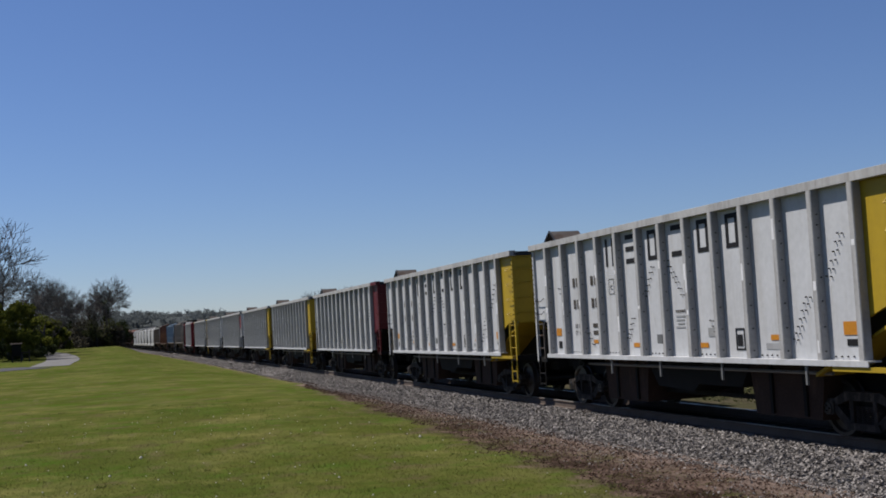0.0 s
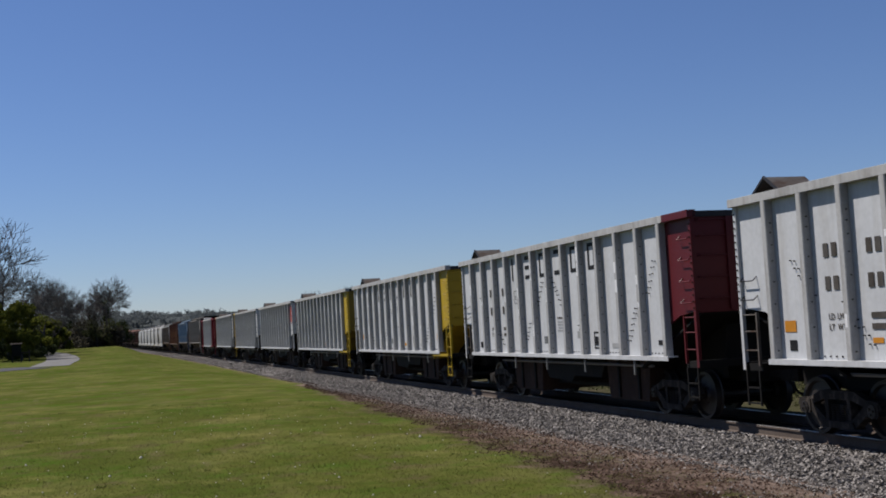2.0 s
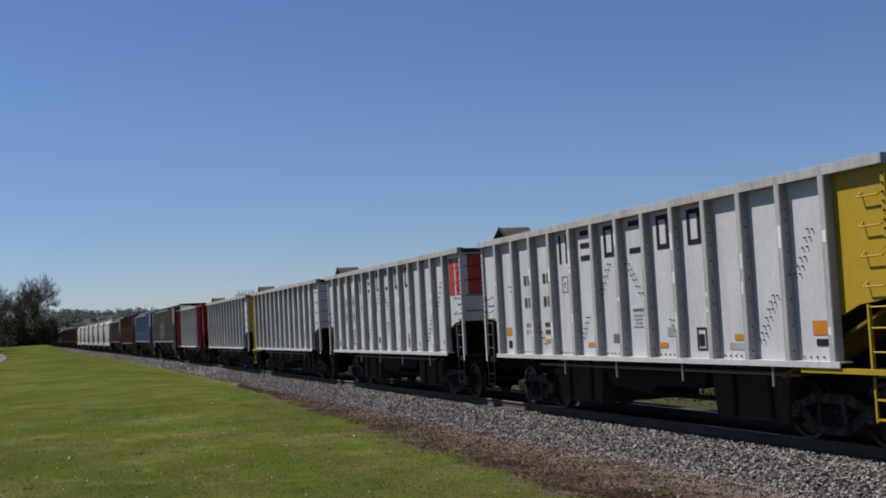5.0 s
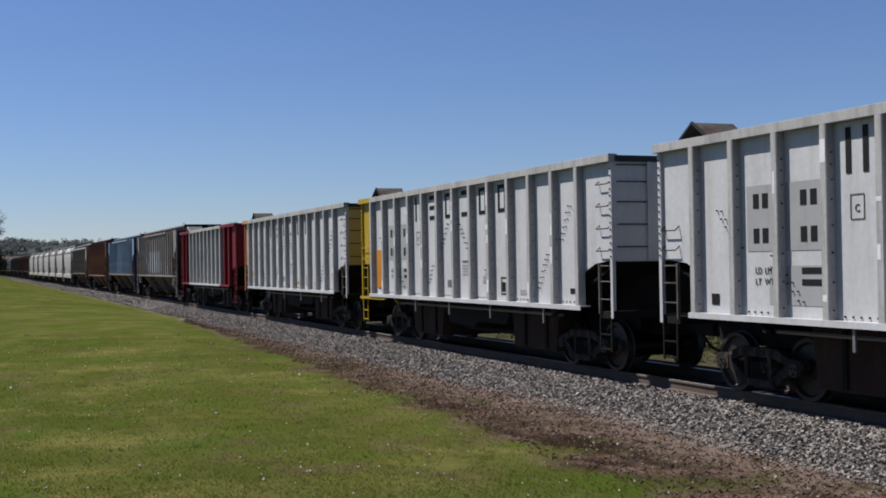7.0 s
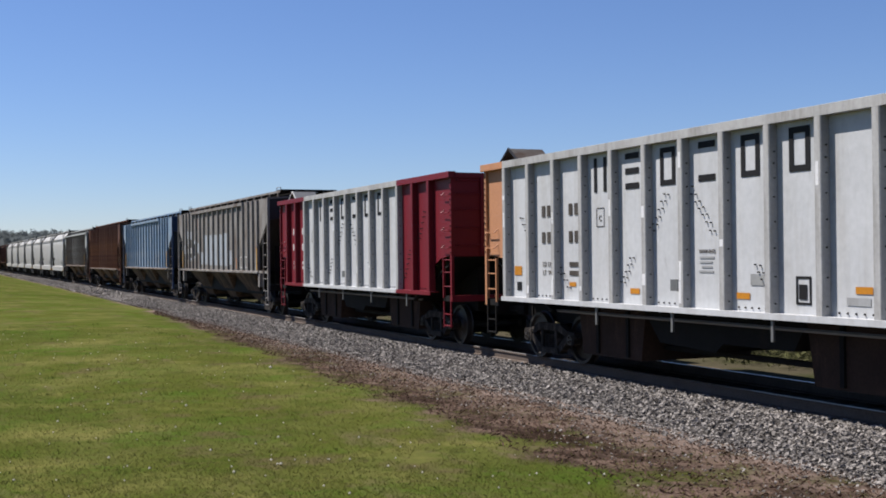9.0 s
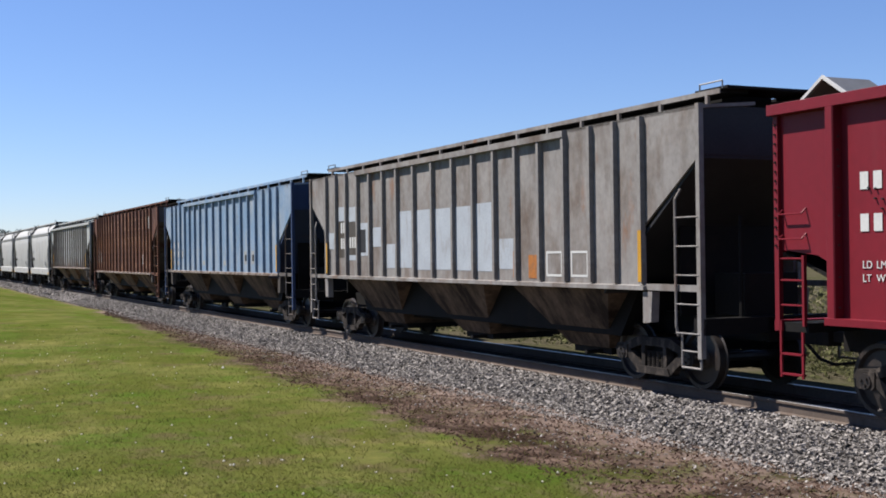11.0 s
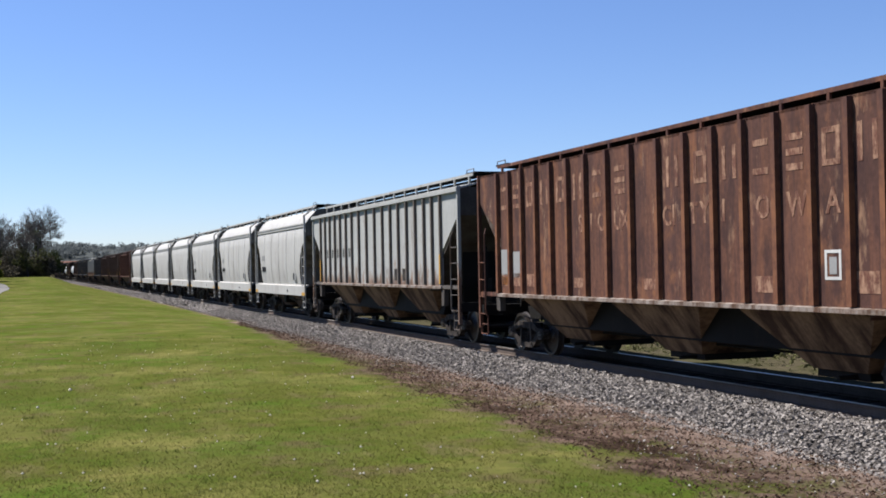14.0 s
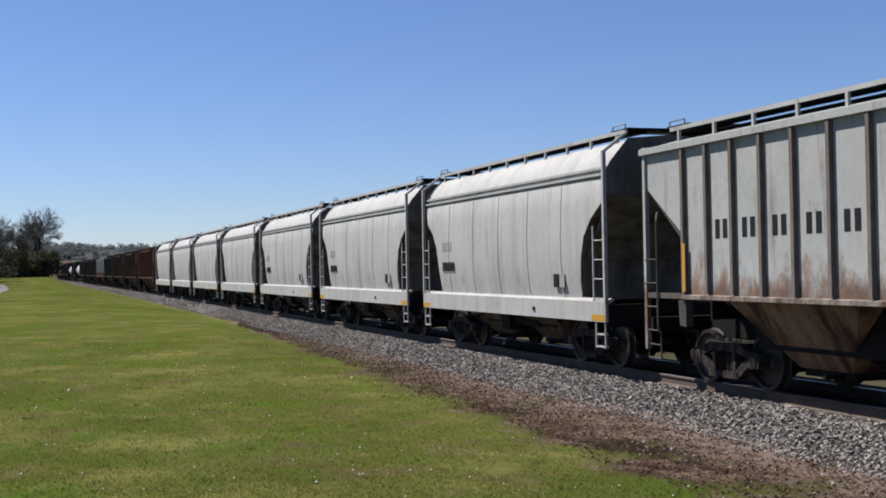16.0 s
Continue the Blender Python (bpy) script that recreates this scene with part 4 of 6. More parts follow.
def covered_hopper(place, length, paint, label, top, sill, ribs, rib_w, rib_d, end_paint, chord=(None, None), full_chord=False, cut=(3.47, 2.48), post=None, walk_h=0.34, turning=True, bays=3, rib_mat=None, roof_rise=0.08, sill_paint=None, iron=None, steel=None):
    """Covered hopper with outside posts, cut-away ends, ladders and a roof walk."""
    car = thing("covered_hopper_car", label, "freight car", "covered hopper cars")
    CARS.append((car, place))
    L = length
    xs = 1.50
    iron = iron or paint
    e0 = ribs[0]
    cut, low = cut
    for sx in (-1, 1):
        poly = [(0.04, top), (L - 0.04, top), (L - 0.04, cut), (L - e0, low), (L - e0, sill), (e0, sill), (e0, low), (0.04, cut)]
        part("side_sheet", Build().prism(poly, "x", sx * xs, sx * (xs - 0.05)), paint, car)
        b = Build().prism([(sx * xs, -rib_w / 2), (sx * xs, rib_w / 2), (sx * (xs + rib_d), rib_w * 0.4), (sx * (xs + rib_d), -rib_w * 0.4)], "z", sill + 0.02, top - 0.02)
        me = b.mesh("side_post", rib_mat or paint)
        for y in ribs:
            part("side_post", me, None, car).location = (0, y, 0)
        if chord[0] is not None or full_chord:
            ya, yb = (0.0, L) if full_chord else chord
            part("eave_chord", Build().prism([(sx * xs, top - 0.13), (sx * (xs + rib_d + 0.015), top - 0.12), (sx * (xs + rib_d + 0.015), top - 0.01), (sx * xs, top + 0.01)], "y", ya - 0.04, yb + 0.04), paint, car)
        part("side_sill", Build().prism([(sx * (xs - 0.05), sill - 0.075), (sx * (xs + rib_d + 0.012), sill - 0.075), (sx * (xs + rib_d + 0.012), sill - 0.01), (sx * (xs - 0.05), sill + 0.012)], "y", e0 - 0.1, L - e0 + 0.1), sill_paint or paint, car)
        part("roof_sheet", Build().prism([(sx * xs, top), (sx * 0.5, top + roof_rise), (sx * 0.5, top + roof_rise - 0.05), (sx * xs, top - 0.05)], "y", 0.02, L - 0.02), paint, car)
    part("roof_hatch", Build().box(-0.48, 0.48, 0.8, L - 0.8, top + 0.03, top + 0.3), M_UNDER, car, "dark trough hatch along the roof")
    roof_walk(car, L, top + walk_h, 1.02, paint, 14, top + 0.08)
    for e in (0, 1):
        def fy(v):
            return L - v if e else v
        # Ends are turned from the sun; the dark end_paint colours include that shade
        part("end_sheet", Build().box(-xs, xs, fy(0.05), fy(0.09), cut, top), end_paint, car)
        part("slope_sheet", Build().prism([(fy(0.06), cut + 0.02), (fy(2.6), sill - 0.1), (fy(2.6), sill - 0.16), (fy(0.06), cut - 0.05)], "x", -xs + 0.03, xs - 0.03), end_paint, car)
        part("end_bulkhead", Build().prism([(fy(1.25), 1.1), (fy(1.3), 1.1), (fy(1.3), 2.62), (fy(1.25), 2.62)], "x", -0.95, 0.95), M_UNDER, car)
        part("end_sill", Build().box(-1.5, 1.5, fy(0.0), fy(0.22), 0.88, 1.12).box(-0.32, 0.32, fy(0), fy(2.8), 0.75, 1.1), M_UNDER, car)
        for sx in (-1, 1):
            part("corner_post", Build().box(sx * 1.545, sx * 1.46, fy(0.0), fy(0.085), 0.55, top + 0.02), post or paint, car)
            # sheet edge bar at sill height, jack pad
            part("sill_bar", Build().box(sx * 1.53, sx * 1.47, fy(0.05), fy(e0 - 0.02), sill - 0.075, sill + 0.02), iron, car)
            part("jack_pad", Build().prism([(fy(e0 - 0.02), sill - 0.1), (fy(e0 - 0.26), sill - 0.1), (fy(e0 - 0.22), 1.02), (fy(e0 - 0.02), 1.0)], "x", sx * 1.54, sx * 1.40), M_DARKGREY if sill_paint else paint, car)
            lad = Build()
            full = (e == 0) == (sx < 0)
            ly = 0.56 if full else 0.50
            zt = 3.0
            lad.chain([(sx * 1.52, fy(ly), 0.85), (sx * 1.56, fy(ly), 1.0), (sx * 1.56, fy(ly), zt - 0.15), (sx * 1.50, fy(ly - 0.06), zt)], 0.022, 6)
            for z in (0.9, 1.32, 1.74, 2.16, 2.58)[: 5 if full else 4]:
                lad.rod((sx * 1.54, fy(0.04), z), (sx * 1.56, fy(ly), z), 0.014, 6)
            part("ladder", lad, iron, car)
            st = Build().chain([(sx * 1.50, fy(0.06), 0.88), (sx * 1.50, fy(0.06), 0.40), (sx * 1.50, fy(0.50), 0.40), (sx * 1.50, fy(0.50), 0.88)], 0.02, 6)
            st.rod((sx * 1.5, fy(0.06), 0.64), (sx * 1.5, fy(0.5), 0.64), 0.015, 6)
            part("stirrup_step", st, iron, car)
            if end_paint is not M_RUSTEND:
                part("yellow_marker", Build().box(sx * (xs + rib_d + 0.004), sx * (xs + rib_d), fy(e0 - 0.045), fy(e0 + 0.045), sill + 0.05, 2.42), M_MARK, car, "yellow-orange reflective strip")
        add_coupler(car, fy(0.0), 1 if e else -1)
        add_truck(car, fy(1.82), turning)
    part("brake_cylinder", Build().box(-0.5, 0.5, 0.3, 1.0, 1.12, 1.75), M_UNDER, car)
    part("brake_rod", Build().rod((-0.7, 0.15, 1.1), (-0.7, 0.15, 2.6), 0.03), M_UNDER, car)
    hopper_bays(car, L, e0 + 0.5, L - e0 - 0.5, bays, sill - 0.02, steel=steel)
    part("centre_sill", Build().box(-0.2, 0.2, 0.6, L - 0.6, 0.72, 0.98), M_UNDER, car)
    part("brake_pipe", Build().rod((-0.6, 3.2, 0.62), (-0.6, L - 3.2, 0.62), 0.025), M_UNDER, car)
    return car


def side_patch(car, name, y, z, w, h, material, label="", x=-1.5025):
    return part(name, Build().box(x - 0.002, x, y - w / 2, y + w / 2, z, z + h), material, car, label)


def cement_hopper(place, label, number, turning=True):
    """Short two-bay covered hopper with smooth bowed sides."""
    L = 11.32
    car = thing("cement_hopper_car", label, "freight car", "pale two-bay hopper cars")
    CARS.append((car, place))
    # bowed shell; the ends draw in towards the foot
    prof = [(1.42, 1.36), (1.48, 1.75), (1.51, 2.2), (1.515, 2.65), (1.505, 3.0), (1.49, 3.3), (1.46, 3.75), (1.40, 3.86), (1.41, 3.95), (1.36, 4.07), (1.20, 4.31), (0.98, 4.52), (0.5, 4.6), (0.0, 4.62)]
    def inset(z):
        return float(np.interp(z, (1.36, 1.75, 2.2, 2.65, 3.0, 3.3, 3.5), (1.30, 1.26, 1.18, 1.03, 0.72, 0.26, 0.07)))
    b = Build()
    stations = 12
    ring = [(-x, z) for x, z in prof] + [(x, z) for x, z in prof[-2::-1]]
    n = len(ring)
    for j in range(stations + 1):
        for x, z in ring:
            a = inset(z)
            y = a + (L - 2 * a) * j / stations
            b.v.append((x * (0.992 if j in (0, stations) else 1), y, z))
    for j in range(stations):
        b.f += [(j * n + i, j * n + i + 1, (j + 1) * n + i + 1, (j + 1) * n + i) for i in range(n - 1)]
    part("shell", b, M_CEMENT, car, smooth=True)
    for j in (0, stations):
        cap = Build()
        cap.v = b.v[j * n:j * n + n]
        cap.f = [(i, i + 1, n - 2 - i, n - 1 - i) for i in range(n // 2 - 1)] + [(n // 2 - 1, n // 2, n // 2 + 1)]
        part("shell_end", cap, M_ENDGREY, car, "grey shell end with its shade put into the colour")
    for z, x in ((3.86, 1.43), (3.98, 1.40)):
        for sx in (-1, 1):
            part("shell_bead", Build().prism([(sx * (x - 0.05), z - 0.03), (sx * (x + 0.055), z - 0.025), (sx * (x + 0.055), z + 0.025), (sx * (x - 0.05), z + 0.03)], "y", 0.06, L - 0.06), M_CEMENT, car)
    for y in (2.1, 3.9, 5.66, 7.4, 9.2):
        seam = Build()
        pts = [(-x - 0.004, y, z) for x, z in prof[:7]]
        seam.chain(pts, 0.007, 4)
        part("weld_seam", seam, M_CEMENT, car)
    for sx in (-1, 1):
        part("side_sill", Build().prism([(sx * 1.56, 0.96), (sx * 1.56, 1.36), (sx * 1.40, 1.42), (sx * 1.36, 1.38), (sx * 1.50, 1.30), (sx * 1.50, 0.96)], "y", 0.0, L), M_CEMENT, car)
        for y in (0.0, L - 0.62):
            part("yellow_marker", Build().box(sx * 1.563, sx * 1.56, y + 0.01, y + 0.6, 0.98, 1.1), M_MARK, car, "yellow-orange reflective strip")
    roof_walk(car, L, 4.72, 0.99, M_CEMENT, 9, 4.45)
    for y in (2.0, 4.4, 6.9, 9.3):
        part("roof_hatch", Build().rod((0, y, 4.4), (0, y, 4.6), 0.35, 14), M_CEMENT, car)
    for e in (0, 1):
        def fy(v):
            return L - v if e else v
        part("end_sheet", Build().prism([(-1.47, 3.45), (-1.47, 3.95), (-1.38, 4.10), (-0.98, 4.56), (0, 4.64), (0.98, 4.56), (1.38, 4.10), (1.47, 3.95), (1.47, 3.45)], "y", fy(0.03), fy(0.06)), M_ENDGREY, car)
        part("slope_sheet", Build().prism([(fy(0.06), 3.46), (fy(1.9), 1.3), (fy(1.95), 1.3), (fy(0.12), 3.5)], "x", -1.36, 1.36), M_ENDGREY, car)
        part("end_sill", Build().box(-1.5, 1.5, fy(0.0), fy(0.2), 0.86, 1.3).box(-0.3, 0.3, fy(0), fy(2.2), 0.75, 1.1), M_UNDER, car)
        for sx in (-1, 1):
            post = Build().box(sx * 1.565, sx * 1.49, fy(0.0), fy(0.075), 1.3, 4.3)
            post.chain([(sx * 1.53, fy(0.04), 4.28), (sx * 1.0, fy(0.04), 4.68)], 0.036, 6)
            part("corner_post", post, M_CEMENT, car)
            lad = Build().box(sx * 1.56, sx * 1.53, fy(0.50), fy(0.53), 1.36, 2.85)
            for z in (1.42, 1.8, 2.18, 2.56):
                lad.rod((sx * 1.54, fy(0.04), z), (sx * 1.54, fy(0.52), z), 0.014, 6)
            part("ladder", lad, M_CEMENT, car)
            st = Build()
            for yy in (0.06, 0.46):
                st.box(sx * 1.54, sx * 1.51, fy(yy), fy(yy + 0.03), 0.45, 0.96)
            for z in (0.46, 0.7):
                st.box(sx * 1.54, sx * 1.47, fy(0.06), fy(0.49), z, z + 0.03)
            part("stirrup_step", st, M_CEMENT, car)
        add_coupler(car, fy(0.0), 1 if e else -1)
        add_truck(car, fy(1.75), turning)
    hopper_bays(car, L, 2.6, L - 2.6, 2, 1.3, 0.3, 1.3)
    part("air_tank", Build().rod((-0.9, 4.4, 0.8), (-0.9, 5.3, 0.8), 0.16, 12), M_UNDER, car)
    part("brake_valve", Build().box(-1.1, -0.6, 6.0, 6.5, 0.55, 0.95), M_UNDER, car)
    if number:
        for z, w, k in ((2.52, 0.11, 4), (1.98, 0.13, 5)):
            for i in range(k):
                part("number_bar", Build().box(-1.524, -1.518, 9.72 - i * 0.2 - w, 9.72 - i * 0.2, z, z + 0.24), M_TEXTBLACK if z < 2.2 else M_DATA, car)
        for k in (0, 1):
            part("stencil_box", Build().box(-1.512, -1.498, 1.95 + 0.3 * k, 2.2 + 0.3 * k, 1.62, 1.9), M_TEXTBLACK if k else M_DATA, car)
    part("lamp_bracket", Build().box(-1.585, -1.56, 3.4, 3.5, 1.1, 1.18), M_UNDER, car)
    return car


def tank_car(place, paint, label):
    L = 13.6
    car = thing("tank_car", label, "freight car", "tank cars")
    CARS.append((car, place))
    b = Build()
    n = 24
    prof = [(0.3, 0.2), (0.36, 0.8), (0.6, 1.2), (0.95, 1.38), (L - 0.95, 1.38), (L - 0.6, 1.2), (L - 0.36, 0.8), (L - 0.3, 0.2)]
    for y, r in prof:
        b.v += [(r * math.cos(2 * math.pi * i / n), y, 2.55 + r * math.sin(2 * math.pi * i / n)) for i in range(n)]
    for j in range(len(prof) - 1):
        b.f += [(j * n + i, j * n + (i + 1) % n, (j + 1) * n + (i + 1) % n, (j + 1) * n + i) for i in range(n)]
    b.f += [tuple(range(n)), tuple((len(prof) - 1) * n + i for i in range(n))]
    part("tank", b, paint, car, smooth=True)
    part("dome", Build().rod((0, L / 2, 3.8), (0, L / 2, 4.3), 0.55, 16), paint, car)
    part("platform", Build().box(-1.0, 1.0, L / 2 - 1.2, L / 2 + 1.2, 4.0, 4.05), M_UNDER, car)
    part("centre_sill", Build().box(-0.35, 0.35, 0, L, 0.8, 1.2), M_UNDER, car)
    part("ladder", Build().chain([(-1.45, L / 2 - 0.2, 0.9), (-1.5, L / 2 - 0.2, 3.0), (-1.0, L / 2 - 0.2, 4.1)], 0.025).chain([(-1.45, L / 2 + 0.2, 0.9), (-1.5, L / 2 + 0.2, 3.0), (-1.0, L / 2 + 0.2, 4.1)], 0.025), M_UNDER, car)
    for y, w in ((0, -1), (L, 1)):
        add_coupler(car, y, w)
        add_truck(car, 1.8 if w < 0 else L - 1.8, False)
    return car


# ---- the train, from its nearer end ----
WB = "white open ballast hopper car "
ballast_car(-92.15, "yellow", "white", "yellow", WB + "with a yellow near end panel")
ballast_car(-75.98, "yellow", "white", "yellow", WB + "with a yellow end wall and ladder")
ballast_car(-59.80, "maroon", "white", "maroon", WB + "with a dark red end wall")
ballast_car(-43.62, "yellow", "white", "yellow", WB + "with bright yellow end panel")
ballast_car(-27.45, "yellow", "white", "dark yellow", WB + "with a yellow end and orange markers")
ballast_car(-11.27, "white", "white", "white", WB + "with faded red end panels", patch=True, signboard=True)
ballast_car(4.90, "white", "yellow", "white", WB + "with grey patches, yellow corner", patch=True, big_orange=True)
ballast_car(21.07, "white", "peach", "pale yellow", WB + "with a yellow end wall, white corners")
ballast_car(37.48, "red", "red", "red", "white ballast hopper car with crimson red end panels", red_end=True)

gray_ribs = [1.44, 2.17, 2.88, 3.70, 4.55, 5.41, 6.26, 7.15, 8.08, 9.08, 10.05, 11.0, 11.83, 12.67, 13.48, 14.27, 15.02, 15.76]
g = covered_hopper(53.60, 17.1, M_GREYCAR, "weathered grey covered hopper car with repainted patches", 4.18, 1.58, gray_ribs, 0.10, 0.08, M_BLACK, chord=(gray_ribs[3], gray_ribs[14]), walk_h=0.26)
for i, (z, h) in {5: (1.80, 0.57), 6: (1.75, 1.33), 7: (1.76, 1.29), 8: (1.77, 1.28), 9: (1.76, 1.3), 10: (1.80, 1.27), 11: (1.79, 0.55), 12: (2.29, 0.46), 13: (2.08, 0.8), 14: (2.94, 0.36), 15: (2.97, 0.36), 16: (2.26, 0.42)}.items():
    mid, wide = (gray_ribs[i] + gray_ribs[i + 1]) / 2, gray_ribs[i + 1] - gray_ribs[i]
    side_patch(g, "patch", mid, z, wide * (0.9 if 5 < i < 11 else 0.72), h, M_BLUEPATCH, "pale blue-grey repainted patch")
for i in (2, 3):
    for k in (0, 1):
        part("stencil_box", Build().box(-1.505, -1.502, gray_ribs[i] + 0.14 + 0.5 * k, gray_ribs[i] + 0.185 + 0.5 * k, 1.68, 2.12).box(-1.505, -1.502, gray_ribs[i] + 0.17, gray_ribs[i] + 0.64, 1.68 + 0.4 * k, 1.72 + 0.4 * k), M_TEXTWHITE, g)
for i, z, h, wide in ((15, 2.04, 0.93, 0.6), (14, 2.1, 0.84, 0.62), (13, 2.16, 0.56, 0.36)):
    side_patch(g, "dark_patch", (gray_ribs[i] + gray_ribs[i + 1]) / 2 + (0.14 if i == 13 else 0), z, wide, h, M_DARKGREY if i > 13 else M_BLACK, "dark grey painted-out patch", x=-1.5045)
side_patch(g, "patch", gray_ribs[14] + 0.4, 1.97, 0.62, 0.13, M_BLUEPATCH, "pale blue-grey repainted patch")
for i, z, count in ((15, 2.66, 2), (15, 2.26, 2), (14, 2.28, 3)):
    for k in range(count):
        side_patch(g, "number_bar", gray_ribs[i] + 0.26 + 0.17 * k, z, 0.105, 0.27, M_TEXTWHITE, x=-1.5065)
for i in (5, 8, 11, 14):
    side_patch(g, "orange_marker", gray_ribs[i] + 0.12, 1.64, 0.14, 0.5, M_OLDORANGE, "orange reflective strip", x=-1.5045)
side_patch(g, "orange_patch", gray_ribs[4] + 0.32, 1.64, 0.3, 0.42, M_OLDORANGE, "worn orange patch", x=-1.5045)

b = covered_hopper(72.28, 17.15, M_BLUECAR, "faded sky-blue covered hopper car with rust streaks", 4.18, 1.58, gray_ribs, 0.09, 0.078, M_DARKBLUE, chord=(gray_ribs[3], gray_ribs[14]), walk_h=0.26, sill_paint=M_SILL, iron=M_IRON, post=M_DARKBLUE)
for i in (3, 4):
    side_patch(b, "stencil_panel", gray_ribs[i] + 0.42, 1.85, 0.42, 0.42, M_DATA, "grey stencilled data square")
    side_patch(b, "stencil_mark", gray_ribs[i] + 0.42, 1.95, 0.2, 0.2, M_TEXTBLACK, x=-1.505)
for i, w in ((7, 0.2), (10, 0.3), (15, 0.4), (16, 0.4)):
    side_patch(b, "white_label", gray_ribs[i] + 0.45, 1.8, w + 0.22, 0.17, M_DATA)
for i, count in ((16, 2), (15, 2), (14, 1)):
    mid = (gray_ribs[i] + gray_ribs[i + 1]) / 2
    for z in (2.08, 2.44):
        if i == 14 and z > 2.3:
            continue
        side_patch(b, "stencil_ground", mid + (0.14 if i == 14 else 0), z - 0.02, 0.2 * count + 0.04, 0.33, M_STENCIL, "dark stencil ground")
        for k in range(count):
            side_patch(b, "number_bar", mid + (0.14 if i == 14 else 0) + 0.18 * (k - (count - 1) / 2), z + 0.02, 0.095, 0.24, M_TEXTWHITE, x=-1.5065)
for i in (5, 8, 11, 14):
    side_patch(b, "orange_marker", gray_ribs[i] + 0.1, 1.64, 0.1, 0.46, M_MARK, "orange reflective strip")

rust_ribs = gray_ribs
r = covered_hopper(90.86, 17.1, M_RUST, "heavily rusted brown covered hopper car with faded lettering", 4.31, 1.42, rust_ribs, 0.13, 0.085, M_RUSTEND, cut=(3.68, 2.72), walk_h=0.26, sill_paint=M_SILL, steel=M_BAYTAN)
for i in range(1, 17):
    if i != 8:
        y = (rust_ribs[i] + rust_ribs[i + 1]) / 2
        block_mark(r, (2, 0, 2, 1, 3, 0)[i % 6], y, 3.4, 0.4, 0.54, M_FADED, "faded painted block mark", -1.5025)
block_mark(r, 0, 1.88, 3.4, 0.36, 0.54, M_TEXTWHITE, "worn white painted block mark", -1.5025)
for ch, y in (("S", 11.26), ("I", 10.73), ("O", 10.4), ("U", 9.71), ("X", 9.42), ("C", 7.85), ("I", 7.52), ("T", 6.95), ("Y", 6.6), ("I", 5.95), ("O", 5.0), ("W", 4.2), ("A", 3.3)):
    c = part("letter", written(ch, 0.5, M_FADED, 0.9, 0.012), None, r)
    c.location = (-1.504, y + 0.12, 2.74)
for i, (z, h) in ((0, (1.6, 0.2)), (1, (1.62, 0.3)), (4, (1.6, 0.25)), (8, (1.6, 0.2)), (11, (1.6, 0.2)), (14, (1.6, 0.28)), (15, (1.6, 0.3)), (16, (1.6, 0.28))):
    side_patch(r, "faded_patch", rust_ribs[i] + 0.4, z, 0.46, h, M_FADED, "faded paint patch")
for i, z in ((16, 1.86), (15, 1.80)):
    side_patch(r, "number_panel", (rust_ribs[i] + rust_ribs[i + 1]) / 2, z, 0.5, 0.6, M_DATA, "pale number patch")
side_patch(r, "orange_patch", (rust_ribs[16] + rust_ribs[17]) / 2, 1.62, 0.42, 0.2, M_OLDORANGE, "worn orange patch")
part("stencil_box", ring_sign(rust_ribs[2] + 0.42, 1.8, 0.36, 0.42, 0.05, -1.503), M_TEXTWHITE, r)
side_patch(r, "stencil_mark", rust_ribs[2] + 0.42, 1.88, 0.16, 0.24, M_DATA)

M_RIBRUST = mat("rust_stained_posts", (0.13, 0.118, 0.105), 0.75, vary=0.2, stain=(0.07, 0.04, 0.025), stain_at=(0.42, 0.66), streak=True, stain_scale=3)
light_ribs = gray_ribs
w = covered_hopper(109.42, 17.15, M_LIGHTGREY, "pale grey covered hopper car with rust-stained lower panels", 4.17, 1.55, light_ribs, 0.09, 0.075, M_DARKGREY, full_chord=True, walk_h=0.37, roof_rise=0.24, sill_paint=M_SILL, iron=M_IRON, rib_mat=M_RIBRUST, steel=M_BAYTAN)
for i, marks in ((15, 2), (14, 2), (13, 2), (12, 2), (11, 2)):
    for k in range(marks):
        side_patch(w, "number_bar", (light_ribs[i] + light_ribs[i + 1]) / 2 - 0.11 + 0.22 * k, 2.48, 0.13, 0.31, M_TEXTBLACK)
for i in (4, 5):
    side_patch(w, "stencil_patch", light_ribs[i] + 0.4, 1.68, 0.36, 0.36, M_TRUCK, "dark weathered stencil square")
for i in (3, 6, 9):
    side_patch(w, "orange_marker", light_ribs[i] + 0.09, 1.6, 0.08, 0.45, M_MARK, "faded orange reflective strip")
for i in range(7):
    cement_hopper(128.10 + 12.87 * i, "pale grey two-bay covered hopper with bowed smooth sides", i < 3, i < 2)

